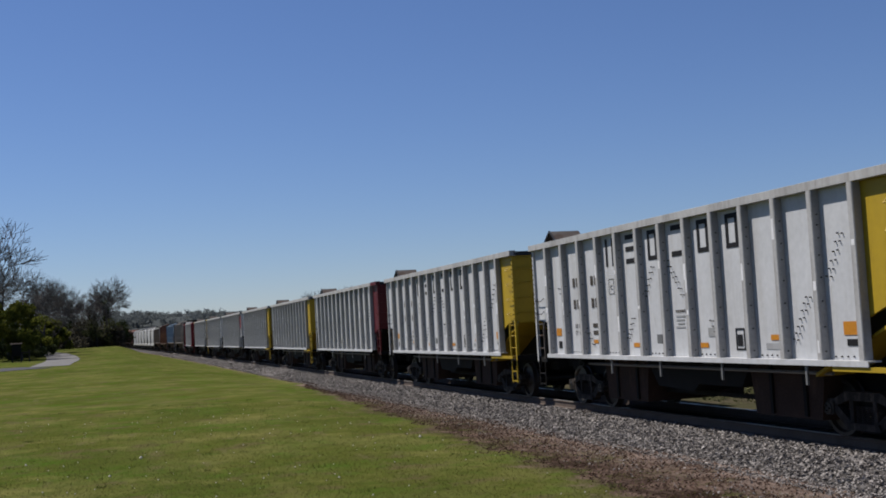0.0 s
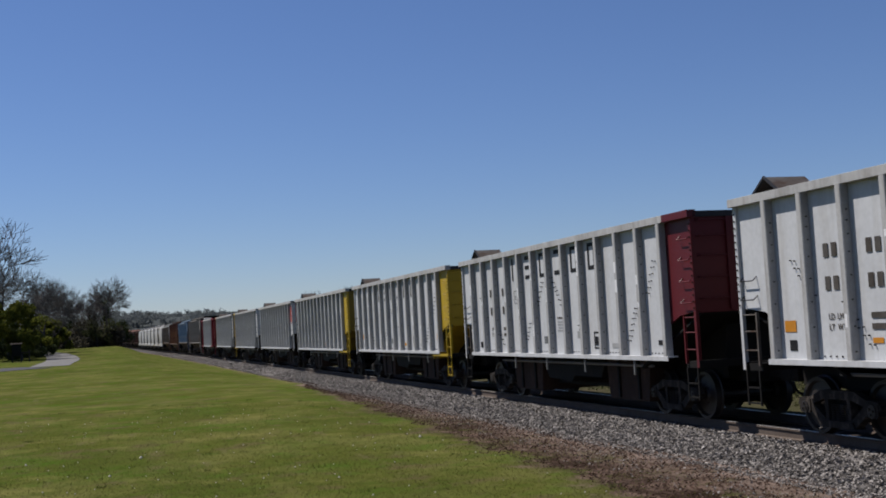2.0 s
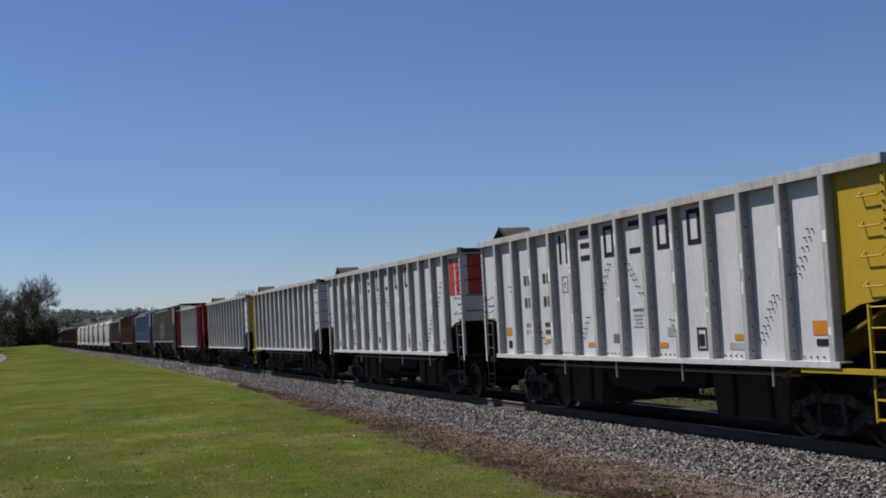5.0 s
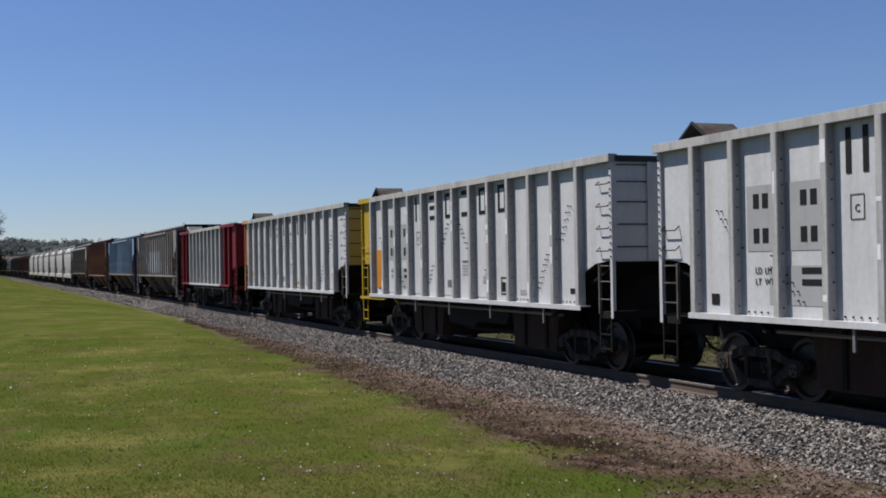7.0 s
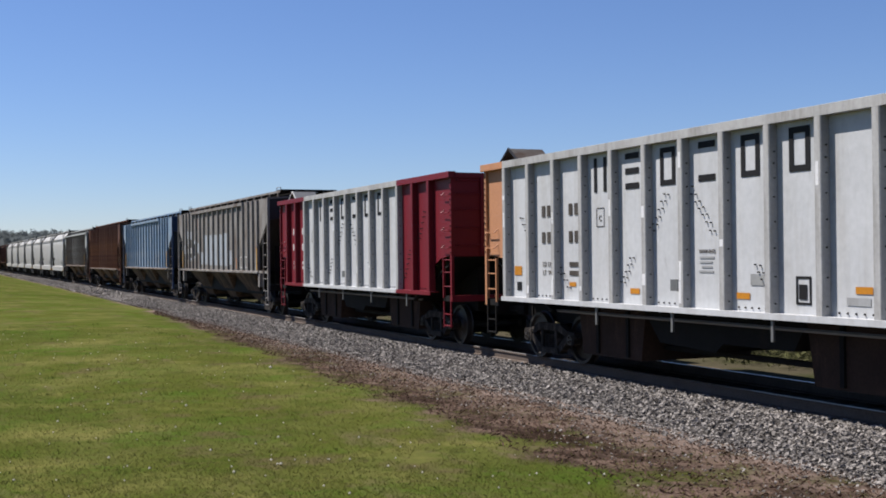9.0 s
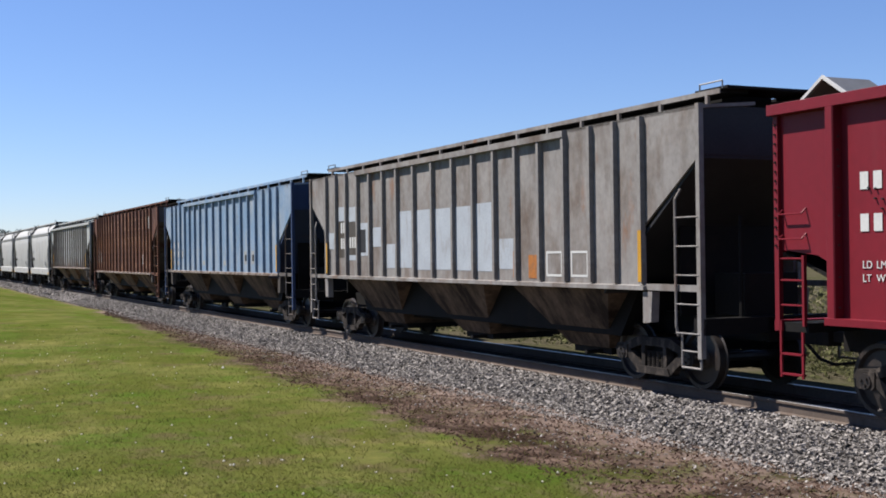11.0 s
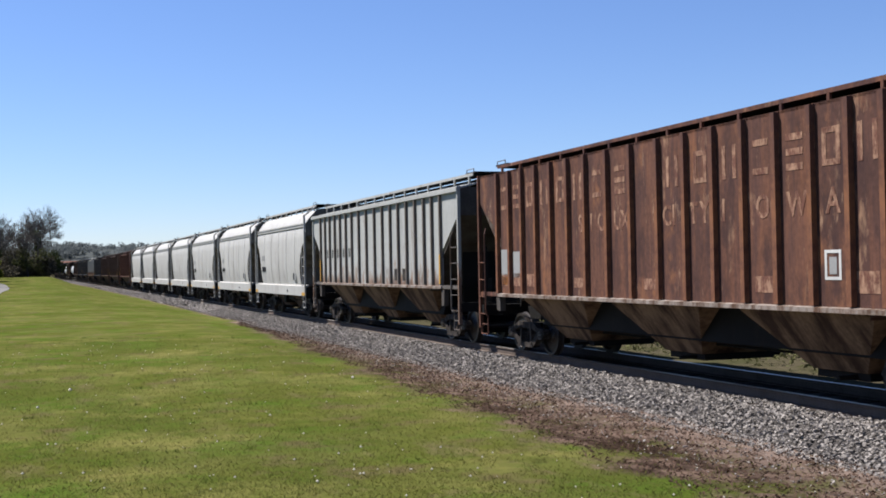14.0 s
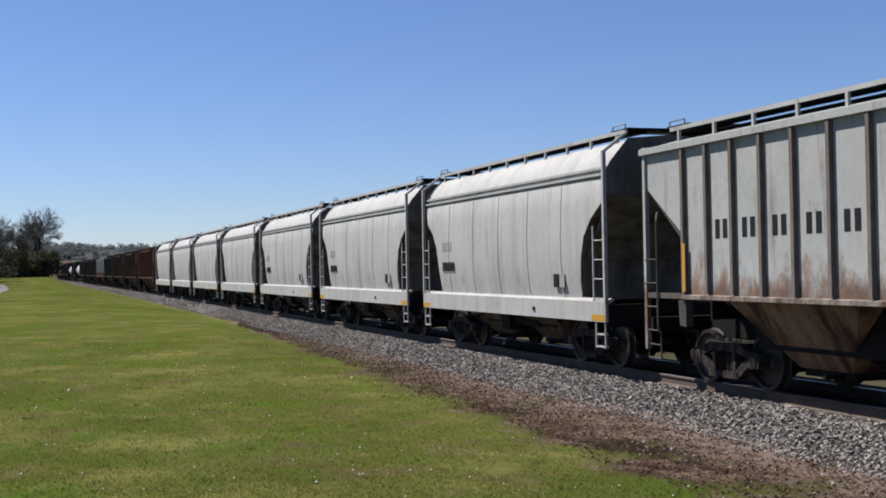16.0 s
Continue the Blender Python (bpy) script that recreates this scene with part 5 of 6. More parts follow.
far_ribs = [1.38 + 0.93 * i for i in range(16)]
M_FARRUST = mat("dull_rust_paint", (0.07, 0.034, 0.026), 0.8, vary=0.25, stain=(0.035, 0.02, 0.016), streak=True)
M_FARBROWN = mat("dark_brown_paint", (0.045, 0.028, 0.022), 0.8, vary=0.2)
M_FARDARK = mat("sooty_dark_paint", (0.03, 0.03, 0.033), 0.8, vary=0.2)
place = 218.3
for paint, label in ((M_FARRUST, "rust-brown covered hopper car far along the train"), (M_FARBROWN, "dark brown covered hopper car far along the train"),
                     (M_FARBROWN, "dark brown covered hopper car far along the train"), (M_FARDARK, "sooty dark covered hopper car far along the train"),
                     (M_LIGHTGREY, "pale grey covered hopper car far along the train"), (M_FARDARK, "sooty dark covered hopper car far along the train"),
                     (M_FARDARK, "sooty dark covered hopper car far along the train"), (M_FARBROWN, "dark brown covered hopper car far along the train"),
                     ("tank", "white tank car far along the train"), (M_FARBROWN, "dark brown covered hopper car far along the train"),
                     ("tank", "white tank car far along the train"), (M_FARDARK, "sooty dark covered hopper car far along the train"),
                     (M_FARDARK, "sooty dark covered hopper car far along the train"), (M_LIGHTGREY, "pale grey covered hopper car far along the train"),
                     (M_FARBROWN, "dark brown covered hopper car far along the train")):
    if paint == "tank":
        tank_car(place, M_WHITE, label)
        place += 15.2
    else:
        covered_hopper(place, 16.7, paint, label, 4.18, 1.55, far_ribs, 0.10, 0.08, M_UNDER, chord=(far_ribs[3], far_ribs[12]), turning=False)
        place += 18.3


# ---- plants and far things ----
def leaf_material(name, col, through=0.45, vary=0.35):
    m = mat(name, col, 0.7, vary=0.1)
    n, l = m.node_tree.nodes, m.node_tree.links
    b = n["Principled BSDF"]
    b.inputs["Specular IOR Level"].default_value = 0.04
    geo, mr, sc = n.new("ShaderNodeNewGeometry"), n.new("ShaderNodeMapRange"), n.new("ShaderNodeVectorMath")
    mr.inputs[3].default_value, mr.inputs[4].default_value = 1 - vary, 1 + vary
    sc.operation = "SCALE"
    l.new(geo.outputs["Random Per Island"], mr.inputs[0])
    l.new(b.inputs["Base Color"].links[0].from_socket, sc.inputs[0]), l.new(mr.outputs[0], sc.inputs["Scale"])
    l.new(sc.outputs[0], b.inputs["Base Color"])
    tr, mx = n.new("ShaderNodeBsdfTranslucent"), n.new("ShaderNodeMixShader")
    l.new(sc.outputs[0], tr.inputs["Color"])
    mx.inputs[0].default_value = through
    l.new(b.outputs[0], mx.inputs[1]), l.new(tr.outputs[0], mx.inputs[2])
    l.new(mx.outputs[0], n["Material Output"].inputs["Surface"])
    return m


M_BARK = mat("grey_brown_bark", (0.065, 0.057, 0.05), 0.9, vary=0.3, scale=2)
M_TWIG = mat("bare_twigs", (0.085, 0.076, 0.068), 0.9, vary=0.2)
M_LEAF = leaf_material("fresh_spring_leaves", (0.098, 0.106, 0.018), 0.5)
M_IVY = leaf_material("dark_ivy_leaves", (0.035, 0.045, 0.016), 0.2)
M_BUSH = leaf_material("dull_undergrowth", (0.06, 0.066, 0.026), 0.25)
M_THICKET = leaf_material("brown_thicket", (0.055, 0.05, 0.036), 0.2)
M_SCRUB = leaf_material("dry_scrub", (0.17, 0.148, 0.095), 0.3)
M_OLIVE = leaf_material("olive_weeds", (0.085, 0.086, 0.038), 0.3)
# Woods and ridge share a pale blue-grey with distance haze mixed in
M_WOODS = leaf_material("haze_tinted_woods", (0.10, 0.112, 0.11), 0.5, 0.14)
M_BLADE = leaf_material("grass_blades", (0.096, 0.098, 0.024), 0.5, 0.35)
patchy(M_BLADE)
M_FLOWER = mat("white_clover", (0.42, 0.40, 0.33), 0.8)


def cards(centres, radii, count, size, rng, flat=0.8):
    """Many small leaf faces strewn through round clumps."""
    b = Build()
    centres, radii = np.array(centres, float), np.array(radii, float)
    pick = rng.integers(len(centres), size=count)
    d = rng.normal(size=(count, 3))
    d /= np.linalg.norm(d, axis=1)[:, None]
    p = centres[pick] + d * (radii[pick] * rng.random(count) ** 0.4)[:, None] * (1, 1, flat)
    u, v = rng.normal(size=(count, 3)), rng.normal(size=(count, 3))
    u /= np.linalg.norm(u, axis=1)[:, None]
    v -= u * (u * v).sum(1)[:, None]
    v /= np.linalg.norm(v, axis=1)[:, None]
    s = (size * rng.uniform(0.6, 1.4, count))[:, None]
    verts = np.stack([p - u * s, p + v * s * 0.5, p + u * s, p - v * s * 0.5], 1).reshape(-1, 3)
    b.v = [tuple(q) for q in verts.tolist()]
    b.f = [(4 * i, 4 * i + 1, 4 * i + 2, 4 * i + 3) for i in range(count)]
    return b


def plain_mesh(name, b, material):
    me = bpy.data.meshes.new(name)
    me.from_pydata(b.v, [], b.f)
    me.materials.append(material)
    return me


def grow(trunk, twigs, p, way, length, r, depth, rng, spread):
    """Limbs that fork and taper; the thin ones go into the twigs."""
    segs = 3
    for i in range(segs):
        bend = Vector(rng.normal(0, 0.10, 3).tolist())
        way = (way + bend + Vector((0, 0, 0.05))).normalized()
        q = p + way * (length / segs)
        r2 = r * (1 - 0.13)
        target = trunk if depth > 2 else twigs
        n = 5 if depth > 2 else 3
        turn = way.to_track_quat("Z", "Y")
        k = len(target.v)
        for c, rr in ((p, r), (q, r2)):
            target.v += [tuple(c + turn @ Vector((rr * math.cos(6.2832 * j / n), rr * math.sin(6.2832 * j / n), 0))) for j in range(n)]
        target.f += [(k + j, k + (j + 1) % n, k + n + (j + 1) % n, k + n + j) for j in range(n)]
        p, r = q, r2
        if depth > 0 and i > 0:
            for _ in range(2 if depth < 4 else 1):
                a = Vector(rng.normal(0, 1, 3).tolist())
                side = (a - way * a.dot(way)).normalized()
                new_way = (way + side * rng.uniform(0.5, 1.0) * spread).normalized()
                grow(trunk, twigs, p, new_way, length * rng.uniform(0.6, 0.8), max(0.022, r * 0.62), depth - 1, rng, spread)
    if depth > 0:
        grow(trunk, twigs, p, way, length * 0.75, max(0.022, r * 0.8), depth - 1, rng, spread)


TREE_SHAPES = {}


def tree_shape(kind, spread):
    """Trunk and twigs of a leafless tree one metre tall; a few shapes serve all the trees."""
    if kind not in TREE_SHAPES:
        rng = np.random.default_rng(60 + kind)
        trunk, twigs = Build(), Build()
        grow(trunk, twigs, Vector((0, 0, -0.3)), Vector((0.03, 0, 1)), 4.2, 0.26, 5, rng, spread)
        k = 1 / max(v[2] for v in twigs.v)
        for bb in (trunk, twigs):
            bb.v = [(a * k, c * k, d * k) for a, c, d in bb.v]
        TREE_SHAPES[kind] = plain_mesh("trunk", trunk, M_BARK), plain_mesh("crown", twigs, M_TWIG)
    return TREE_SHAPES[kind]


def bare_tree(x, y, height, seed, label, spread=1.0, ivy=0, wide=1.0):
    rng = np.random.default_rng(seed)
    t = thing("bare_tree", label, "tree", "bare trees")
    trunk, twigs = tree_shape(seed % 4, (0.8, 1.0, 0.9, 1.1)[seed % 4])
    for name, me, lab in (("trunk", trunk, ""), ("crown", twigs, "fine leafless twigs")):
        p = part(name, me, None, t, lab)
        p.scale = (height * wide, height * wide, height)
    if ivy:
        cs = [(0.25 * math.sin(i), 0.25 * math.cos(i), i * height * 0.6 / 14) for i in range(15)]
        part("ivy", plain_mesh("ivy", cards(cs, [rng.uniform(0.4, 0.9) for i in range(15)], ivy, 0.2, rng, 1.0), M_IVY), None, t, "dark ivy up the trunk")
    t.matrix_basis = pose(x, y, ground_z(x, y), 0, 0, seed * 67 % 360)


def leafy_tree(x, y, height, width, seed, label):
    rng = np.random.default_rng(seed)
    t = thing("leafy_tree", label, "tree")
    trunk, twigs = Build(), Build()
    grow(trunk, twigs, Vector((0, 0, -0.3)), Vector((0, 0, 1)), height * 0.28, 0.16, 3, rng, 1.2)
    part("trunk", plain_mesh("trunk", trunk, M_BARK), None, t)
    cs, rs = [], []
    for i in range(46):
        a, h = rng.uniform(0, 6.28), rng.uniform(0.16, 0.95)
        w = width / 2 * math.sin(math.pi * min(1, 0.25 + h * 0.75)) * rng.uniform(0.4, 1.0)
        cs.append((w * math.cos(a), w * math.sin(a), h * height))
        rs.append(rng.uniform(0.5, 1.05) * width / 8)
    part("crown", plain_mesh("crown", cards(cs, rs, 9000, 0.16, rng), M_LEAF), None, t, "fresh yellow-green leaves")
    t.location = (x, y, ground_z(x, y))


def bush(x, y, width, height, seed, material, label, count=1500, size=0.13):
    rng = np.random.default_rng(seed)
    n = 10
    cs = [(rng.uniform(-0.45, 0.45) * width, rng.uniform(-0.4, 0.4) * width, rng.uniform(0.1, 0.75) * height) for _ in range(n)]
    rs = [rng.uniform(0.2, 0.34) * height for _ in range(n)]
    ob = new("bush", plain_mesh("bush", cards(cs, rs, count, size, rng), material))
    ob.location = (x, y, ground_z(x, y) - 0.05)
    return tagged(ob, label, "bush", "bushes")


def make_plants():
    rng = np.random.default_rng(8)
    # the clump of trees at the field's end
    bare_tree(-0.7, 214, 12.4, 3, "tall bare tree with fine grey twigs", 1.15, 900, 1.1)
    bare_tree(0.9, 222, 10.4, 5, "spreading bare tree at the end of the field", 1.3)
    bare_tree(-3.4, 218, 11.5, 12, "bare tree with ivy-clad trunk", 1.0, 900)
    bare_tree(-6.6, 210, 12.3, 7, "bare tree with ivy-clad trunk", 0.9, 900)
    bare_tree(-8.4, 220, 12.6, 9, "bare tree with a rounded crown of twigs", 1.1)
    bare_tree(-11.0, 176, 13.0, 11, "bare tree beside the path", 1.2)
    bare_tree(-11.6, 150, 17.0, 21, "large bare tree beside the path", 1.2, 0, 1.1)
    bare_tree(-14.6, 160, 18.5, 23, "large bare tree beside the path", 1.2, 0, 1.1)
    bare_tree(-10.2, 190, 11.0, 27, "bare tree beside the path", 1.1)
    leafy_tree(-9.9, 143, 7.0, 7.5, 2, "small tree in fresh green leaf beside the path")
    leafy_tree(-13.6, 147, 7.2, 8.0, 4, "small tree in fresh green leaf beside the path")
    leafy_tree(-8.0, 172, 5.0, 6.0, 6, "small tree in fresh green leaf beside the path")
    for i in range(46):
        y = rng.uniform(200, 234)
        x = rng.uniform(-16, 1.0)
        bush(x, y, rng.uniform(4, 6.5), rng.uniform(2.6, 5.6), 100 + i, (M_IVY, M_BUSH, M_THICKET)[i % 3], "dark tangled undergrowth below the trees", 1700, 0.2)
    for i, (x, y, h) in enumerate(((-2.2, 205, 8.0), (-5.0, 222, 9.5), (-12.4, 200, 9.5), (-10.6, 226, 10.5), (-13.5, 172, 12.0), (-9.0, 160, 9.5), (-0.6, 230, 11.0))):
        bare_tree(x, y, h, 70 + i, "young bare tree in the thicket", 1.0, 0, 1.2)
    for i in range(12):
        bush(rng.uniform(-18, -9), rng.uniform(148, 170), 4.5, rng.uniform(2, 3.4), 140 + i, M_IVY, "dark shrub beside the path", 1300, 0.17)
    # scrub beyond the track, seen under the cars
    for i in range(46):
        y = rng.uniform(6, 130)
        off = rng.uniform(8.5, 16.0)
        bush(track_x(y) + off, y, rng.uniform(1.6, 3.4), rng.uniform(0.8, 1.9), 200 + i, (M_SCRUB, M_OLIVE, M_SCRUB)[i % 3], "low scrub beyond the track", 700, 0.09)
    n = 900
    for mtl, name, seed in ((M_SCRUB, "dry_scrub", 1), (M_OLIVE, "green_scrub", 2), (M_OLIVE, "fresh_weeds", 3)):
        r2 = np.random.default_rng(300 + seed)
        ys = 3 + 120 * r2.random(n) ** 1.4
        offs = r2.uniform(5.2, 9.5, n) if seed < 3 else r2.uniform(4.2, 7.5, n)
        hs = r2.uniform(0.2, 1.5, n) if seed < 3 else r2.uniform(0.05, 0.3, n)
        cs = [(track_x(y) + o, y, ground_z(track_x(y) + o, y) + h) for y, o, h in zip(ys, offs, hs)]
        band = new(name, plain_mesh(name, cards(cs, np.full(n, 0.55), 22000, 0.07, r2), mtl))
        tagged(band, "tangled weeds and scrub beyond the track", "scrub", kind="stuff")
    for k, (y, off, h) in enumerate(((296, 40, 13.0), (300, 47, 11.5), (254, 43, 12.3), (260, 50, 11.0))):
        bare_tree(track_x(y) + off, y, h, 50 + k, "bare tree standing beyond the track", 1.2)
    # wooded ridge far off
    cs, rs = [], []
    for i in range(2600):
        az = rng.uniform(-14, 34)
        d = rng.uniform(820, 1000)
        k = (d - 820) / 180
        base = 15 + 9 * k + 1.6 * math.sin(az * 0.55 + 1.0) + 0.8 * math.sin(az * 1.7)
        cs.append((d * math.sin(radians(az)), d * math.cos(radians(az)), base + rng.uniform(-6, 0.6)))
        rs.append(rng.uniform(2.2, 4.0))
    ridge = new("far_woods", plain_mesh("far_woods", cards(cs, rs, 120000, 0.85, rng, 1.0), M_WOODS))
    tagged(ridge, "hazy bare woodland along the far ridge", "woods", kind="stuff")
    bank = Build()
    azs = np.linspace(-16, 36, 40)
    for d, z in ((780, 2), (850, 16), (1010, 23.5), (1200, 6)):
        bank.v += [(d * math.sin(radians(a)), d * math.cos(radians(a)), z) for a in azs]
    bank.f = [(r * 40 + i, r * 40 + i + 1, (r + 1) * 40 + i + 1, (r + 1) * 40 + i) for r in range(3) for i in range(39)]
    tagged(new("far_ridge", plain_mesh("far_ridge", bank, M_WOODS)), "low wooded ridge on the horizon", "hill", kind="structure")
    # grass blades and clover on the nearer lawn
    n = 200000
    az = np.radians(rng.uniform(-9, 46, n))
    d = 8.5 + 34 * rng.random(n) ** 1.7
    xs, ys = d * np.sin(az), d * np.cos(az)
    edge = np.array([lawn_edge(y) for y in ys.tolist()])
    keep = (xs < TRACK_X + edge - 0.1 - rng.random(n) ** 2 * 1.4) | ((rng.random(n) < 0.2) & (xs < TRACK_X - 3.2))
    b = Build()
    for x, y in zip(xs[keep].tolist(), ys[keep].tolist()):
        if noise.noise((x * 0.9, y * 0.9, 4)) + 0.5 * noise.noise((x * 3.1, y * 3.1, 9)) < -0.5:
            continue
        z = ground_z(x, y) - 0.005
        a, h, w = rng.uniform(0, 6.28), rng.uniform(0.014, 0.04), rng.uniform(0.005, 0.01)
        lean = rng.uniform(-0.05, 0.05, 2)
        k = len(b.v)
        b.v += [(x - w * math.cos(a), y - w * math.sin(a), z), (x + w * math.cos(a), y + w * math.sin(a), z), (x + lean[0], y + lean[1], z + h)]
        b.f.append((k, k + 1, k + 2))
    tagged(new("grass_blades", plain_mesh("grass_blades", b, M_BLADE)), "short mown grass blades on the field", "grass", kind="stuff")
    b = Build()
    spots = [(rng.uniform(-7, 36), rng.uniform(10, 40), rng.uniform(0.008, 0.02)) for _ in range(480)]
    for a, dd, r in spots:
        x, y = dd * math.sin(radians(a)), dd * math.cos(radians(a))
        if x > TRACK_X - 5.4:
            continue
        z = ground_z(x, y) + rng.uniform(0.03, 0.07)
        b.add([(x - r, y, z), (x, y - r, z), (x + r, y, z), (x, y + r, z), (x, y, z + r), (x, y, z - r * 0.8)],
              [(0, 1, 4), (1, 2, 4), (2, 3, 4), (3, 0, 4), (1, 0, 5), (2, 1, 5), (3, 2, 5), (0, 3, 5)])
    for x, y, r in FLOWERS:
        r *= 0.7
        z = ground_z(x, y) + 0.05
        b.add([(x - r, y, z), (x, y - r, z), (x + r, y, z), (x, y + r, z), (x, y, z + r), (x, y, z - r * 0.8)],
              [(0, 1, 4), (1, 2, 4), (2, 3, 4), (3, 0, 4), (1, 0, 5), (2, 1, 5), (3, 2, 5), (0, 3, 5)])
    tagged(new("clover_flowers", plain_mesh("clover_flowers", b, M_FLOWER)), "white clover heads dotted through the grass", "flowers", kind="stuff")
    # taller dark tufts through the lawn and on the dirt's edge
    b = Build()
    for _ in range(230):
        a, dd = rng.uniform(-9, 44), 9 + 38 * rng.random() ** 1.5
        x, y = dd * math.sin(radians(a)), dd * math.cos(radians(a))
        if x > TRACK_X - 3.0 or (x > TRACK_X - 4.6 and rng.random() < 0.5):
            continue
        for _k in range(rng.integers(8, 20)):
            px, py = x + rng.normal(0, 0.07), y + rng.normal(0, 0.07)
            z = ground_z(px, py) - 0.01
            t, h, w = rng.uniform(0, 6.28), rng.uniform(0.03, 0.08), rng.uniform(0.005, 0.011)
            k = len(b.v)
            b.v += [(px - w * math.cos(t), py - w * math.sin(t), z), (px + w * math.cos(t), py + w * math.sin(t), z), (px + rng.uniform(-0.07, 0.07), py + rng.uniform(-0.07, 0.07), z + h)]
            b.f.append((k, k + 1, k + 2))
    tagged(new("grass_tufts", plain_mesh("grass_tufts", b, leaf_material("rank_grass", (0.055, 0.07, 0.015), 0.4, 0.6))), "dark ragged tufts of longer grass", "grass", kind="stuff")
    # dead weeds and litter on the dirt
    n = 22000
    ys = 4 + 60 * rng.random(n) ** 1.6
    offs = -2.5 + (np.array([lawn_edge(y) for y in ys.tolist()]) + 2.4) * rng.random(n)
    b = Build()
    for y, o in zip(ys.tolist(), offs.tolist()):
        x = track_x(y) + o
        z = ground_z(x, y)
        a, h, w = rng.uniform(0, 6.28), rng.uniform(0.01, 0.05), rng.uniform(0.01, 0.03)
        ln = rng.uniform(0.03, 0.09)
        k = len(b.v)
        b.v += [(x, y, z), (x + ln * math.cos(a), y + ln * math.sin(a), z + h), (x + ln * math.cos(a) - w * math.sin(a), y + ln * math.sin(a) + w * math.cos(a), z + h * 0.6)]
        b.f.append((k, k + 1, k + 2))
    tagged(new("dead_weeds", plain_mesh("dead_weeds", b, leaf_material("dead_leaf_litter", (0.055, 0.034, 0.024), 0.2, 0.6))), "dry brown weeds and litter on bare dirt", "litter", kind="stuff")


FLOWERS = [(0.5, 24.4, 0.06), (6.2, 24.1, 0.06), (3.9, 14.8, 0.032), (3.4, 18.5, 0.035), (3.4, 12.8, 0.03), (2.8, 12.5, 0.03), (-0.1, 21.4, 0.045), (-1.7, 24.8, 0.045)]
make_plants()


def ribbon(name, line, width, material, label, category):
    """A path draped over the ground."""
    b = Build()
    pts = [Vector(p) for p in line]
    for i, p in enumerate(pts):
        t = (pts[min(i + 1, len(pts) - 1)] - pts[max(i - 1, 0)]).normalized()
        s = Vector((-t.y, t.x))
        for k in (-0.5, -0.17, 0.17, 0.5):
            q = p + s * width * k
            b.v.append((q.x, q.y, ground_z(q.x, q.y) + 0.03))
    b.f = [(4 * i + k, 4 * i + k + 1, 4 * i + 5 + k, 4 * i + 4 + k) for i in range(len(pts) - 1) for k in range(3)]
    tagged(part(name, b, material, None), label, category, kind="structure")


def smooth_line(pts, n=6):
    out = []
    q = [pts[0]] + list(pts) + [pts[-1]]
    for i in range(1, len(q) - 2):
        for j in range(n):
            t = j / n
            out.append(tuple(0.5 * (2 * q[i][k] + (q[i + 1][k] - q[i - 1][k]) * t + (2 * q[i - 1][k] - 5 * q[i][k] + 4 * q[i + 1][k] - q[i + 2][k]) * t * t + (3 * q[i][k] - q[i - 1][k] - 3 * q[i + 1][k] + q[i + 2][k]) * t ** 3) for k in (0, 1)))
    return out + [tuple(pts[-1])]


M_PATH = mat("pale_gravel_path", (0.125, 0.121, 0.114), 0.9, vary=0.15, scale=1.5)
M_ROAD = mat("worn_asphalt", (0.05, 0.05, 0.053), 0.9, vary=0.15, scale=1.5)
ribbon("footpath", smooth_line([(-5.5, 113.0), (-5.3, 122.0), (-5.1, 135.0), (-6.3, 156.0), (-8.6, 174.0), (-13.2, 192.5), (-19.0, 206.0)]), 3.5, M_PATH, "pale gravel footpath bending through the grass", "path")
ribbon("side_road", smooth_line([(-22.0, 97.0), (-14.5, 105.5), (-9.5, 109.5), (-6.4, 111.0)]), 8.0, M_ROAD, "worn grey asphalt lane beside the grass", "road")
BOARD = (-9.9, 135.6)


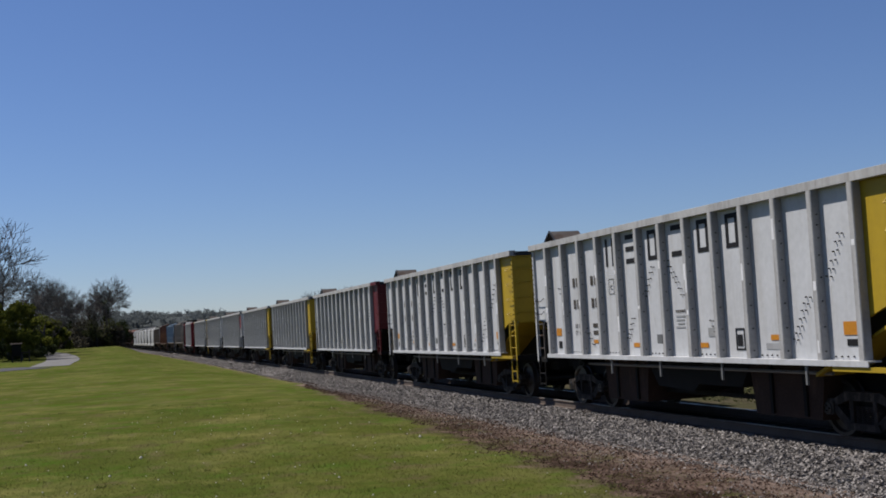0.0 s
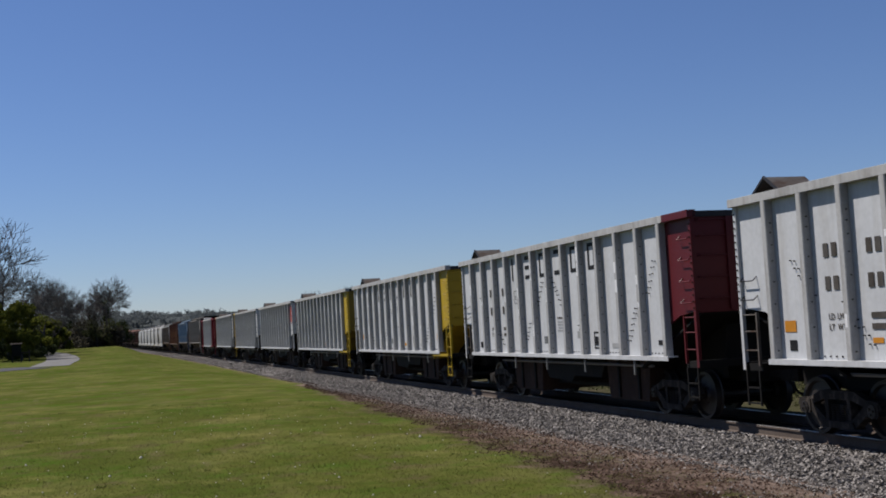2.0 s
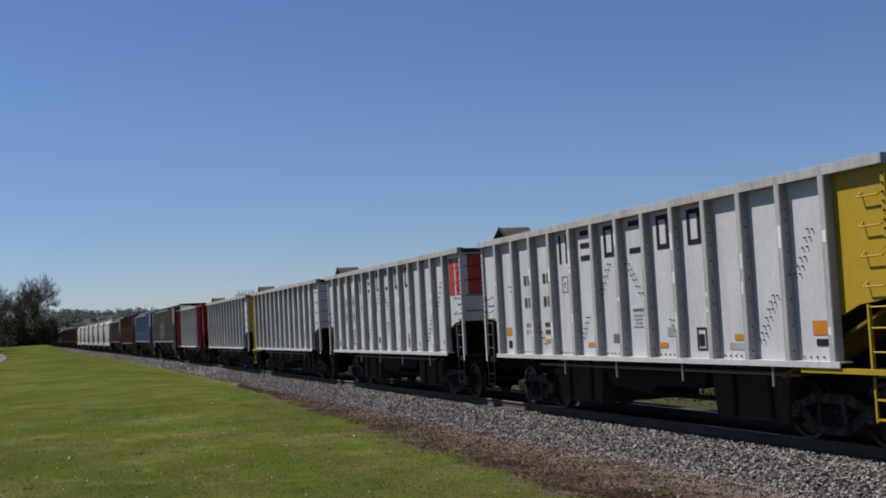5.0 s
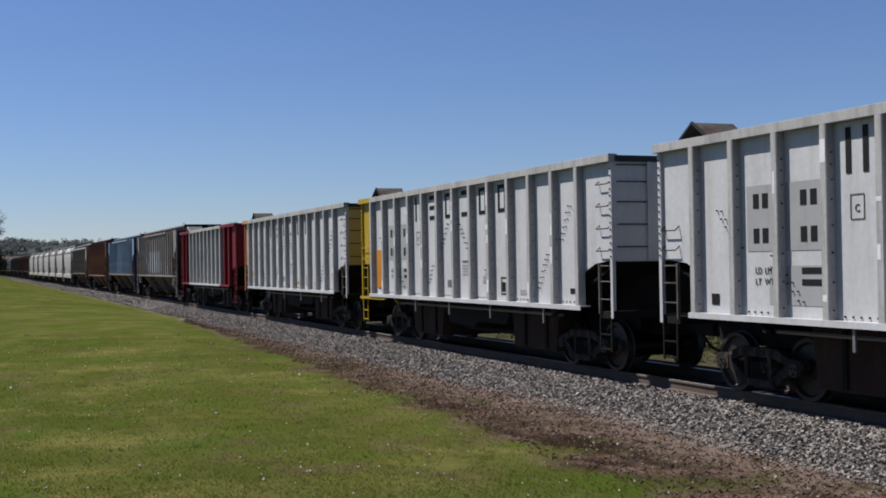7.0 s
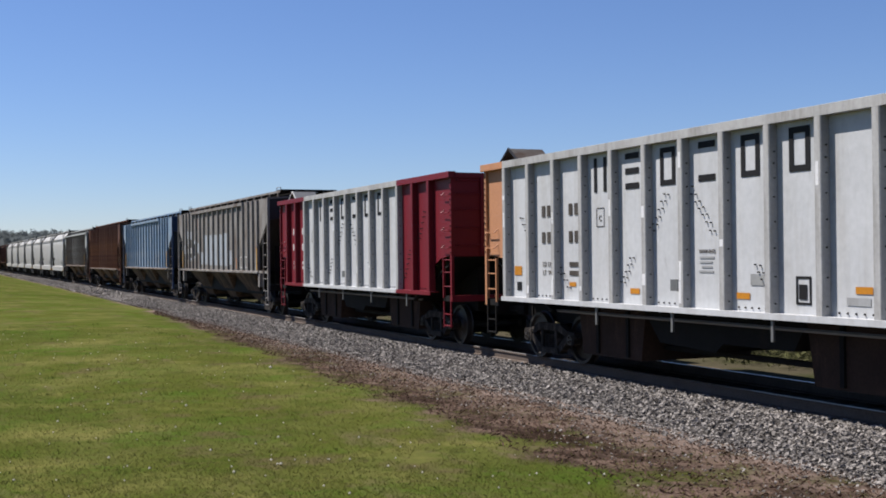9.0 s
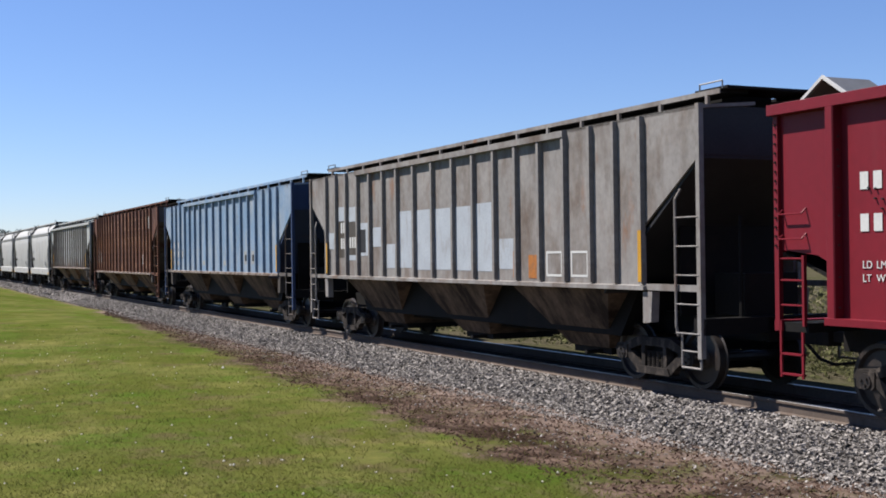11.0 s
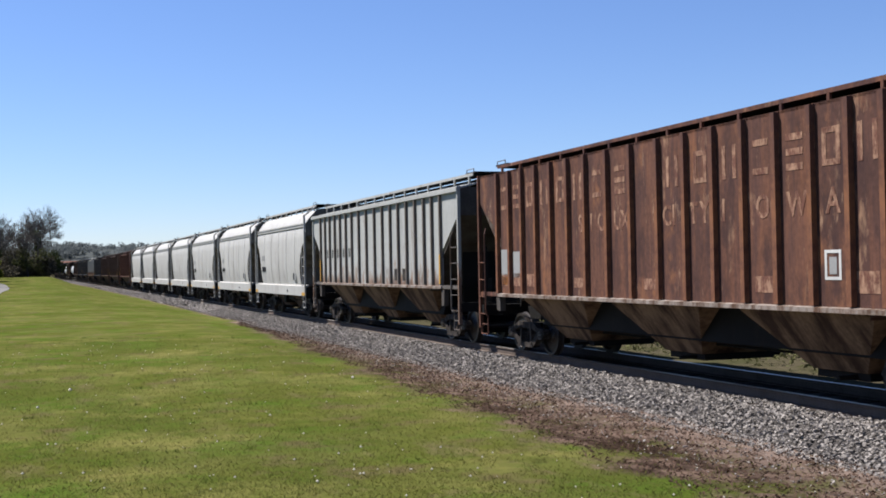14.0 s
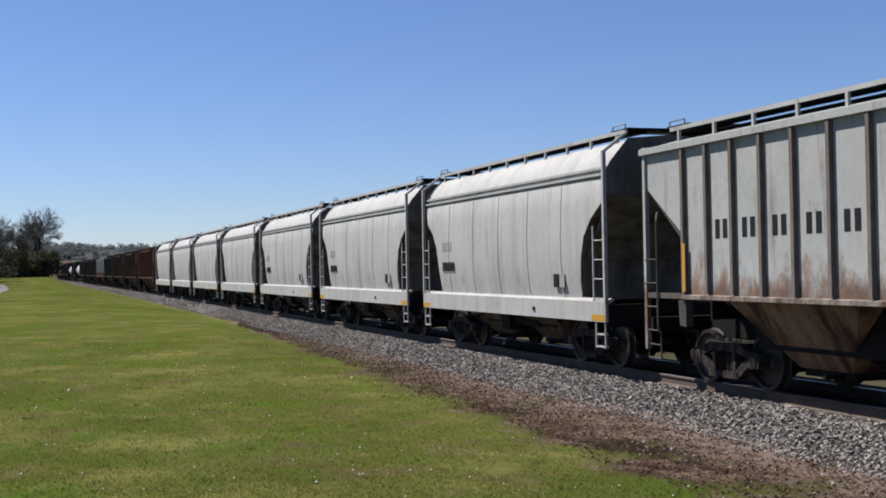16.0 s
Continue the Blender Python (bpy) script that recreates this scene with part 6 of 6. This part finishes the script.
def sign_board(x, y):
    """A dark board between two timber posts."""
    t = thing("notice_board", "dark timber notice board on two posts beside the path", "sign")
    part("post", Build().box(-0.5, -0.38, -0.06, 0.06, 0, 2.0), M_TIE, t)
    part("post", Build().box(0.38, 0.5, -0.06, 0.06, 0, 2.0), M_TIE, t)
    part("board", Build().box(-0.5, 0.5, -0.10, -0.06, 0.7, 1.95), M_UNDER, t)
    part("roof_strip", Build().prism([(-0.18, 1.98), (0.0, 2.12), (0.18, 1.98)], "x", -0.62, 0.62), M_TIE, t)
    t.location = (x, y, ground_z(x, y))
    t = thing("marker_post", "short dark timber post beside the path", "post")
    part("post", Build().box(-0.07, 0.07, -0.07, 0.07, 0, 1.3), M_TIE, t)
    part("rail", Build().box(-0.9, 0.07, -0.04, 0.04, 1.0, 1.12), M_TIE, t)
    t.location = (x + 1.3, y, ground_z(x + 1.3, y))


sign_board(*BOARD)


def far_house():
    t = thing("far_building", "distant low building with a rust-red roof beyond the track", "building")
    x, y = 11.6, 500
    z = ground_z(x, y)
    part("wall", Build().box(-5, 5, 0, 8, 0, 4.6), M_FARBROWN, t)
    part("roof", Build().prism([(-0.6, 4.5), (4, 6.6), (8.6, 4.5)], "x", -5.6, 5.6), mat("rust_red_roof", (0.12, 0.06, 0.045), 0.8), t)
    for k in range(3):
        w = part("window", Build().box(-3.7 + 3 * k, -2.5 + 3 * k, -0.04, 0.02, 1.6, 3.2), M_BLACK, t)
        part("sill", Build().box(-3.8 + 3 * k, -2.4 + 3 * k, -0.12, 0.0, 1.5, 1.6), M_DATA, w)
    t.location = (x, y, z)


far_house()


# ---- motion ----
SPEED, GAIN = 13.323, 0.034      # m/s at the middle of the clip, m/s per second


def travel(t):
    return SPEED * (t - 8) + GAIN * (t - 8) ** 2 / 2


def motions():
    for car, near_end in CARS:
        rows = []
        for t in range(0, 17, 2):
            y = near_end - travel(t)
            m = y + 7.5
            turn = math.degrees(math.atan(8.74e-5 * m))
            x = track_x(m) + 7.5 * math.sin(radians(turn))
            rows.append((t, pose(x, y, track_z(m), 0, 0, turn)))
        walk(car, rows)
    for k, wheel in enumerate(WHEELS):
        x, y, z = wheel.location
        first = 37 * k % 360
        walk(wheel, [(i / 30, pose(x, y, z, first + math.degrees((travel(i / 30) - travel(0)) / 0.457), 0, 0)) for i in range(481)])


motions()
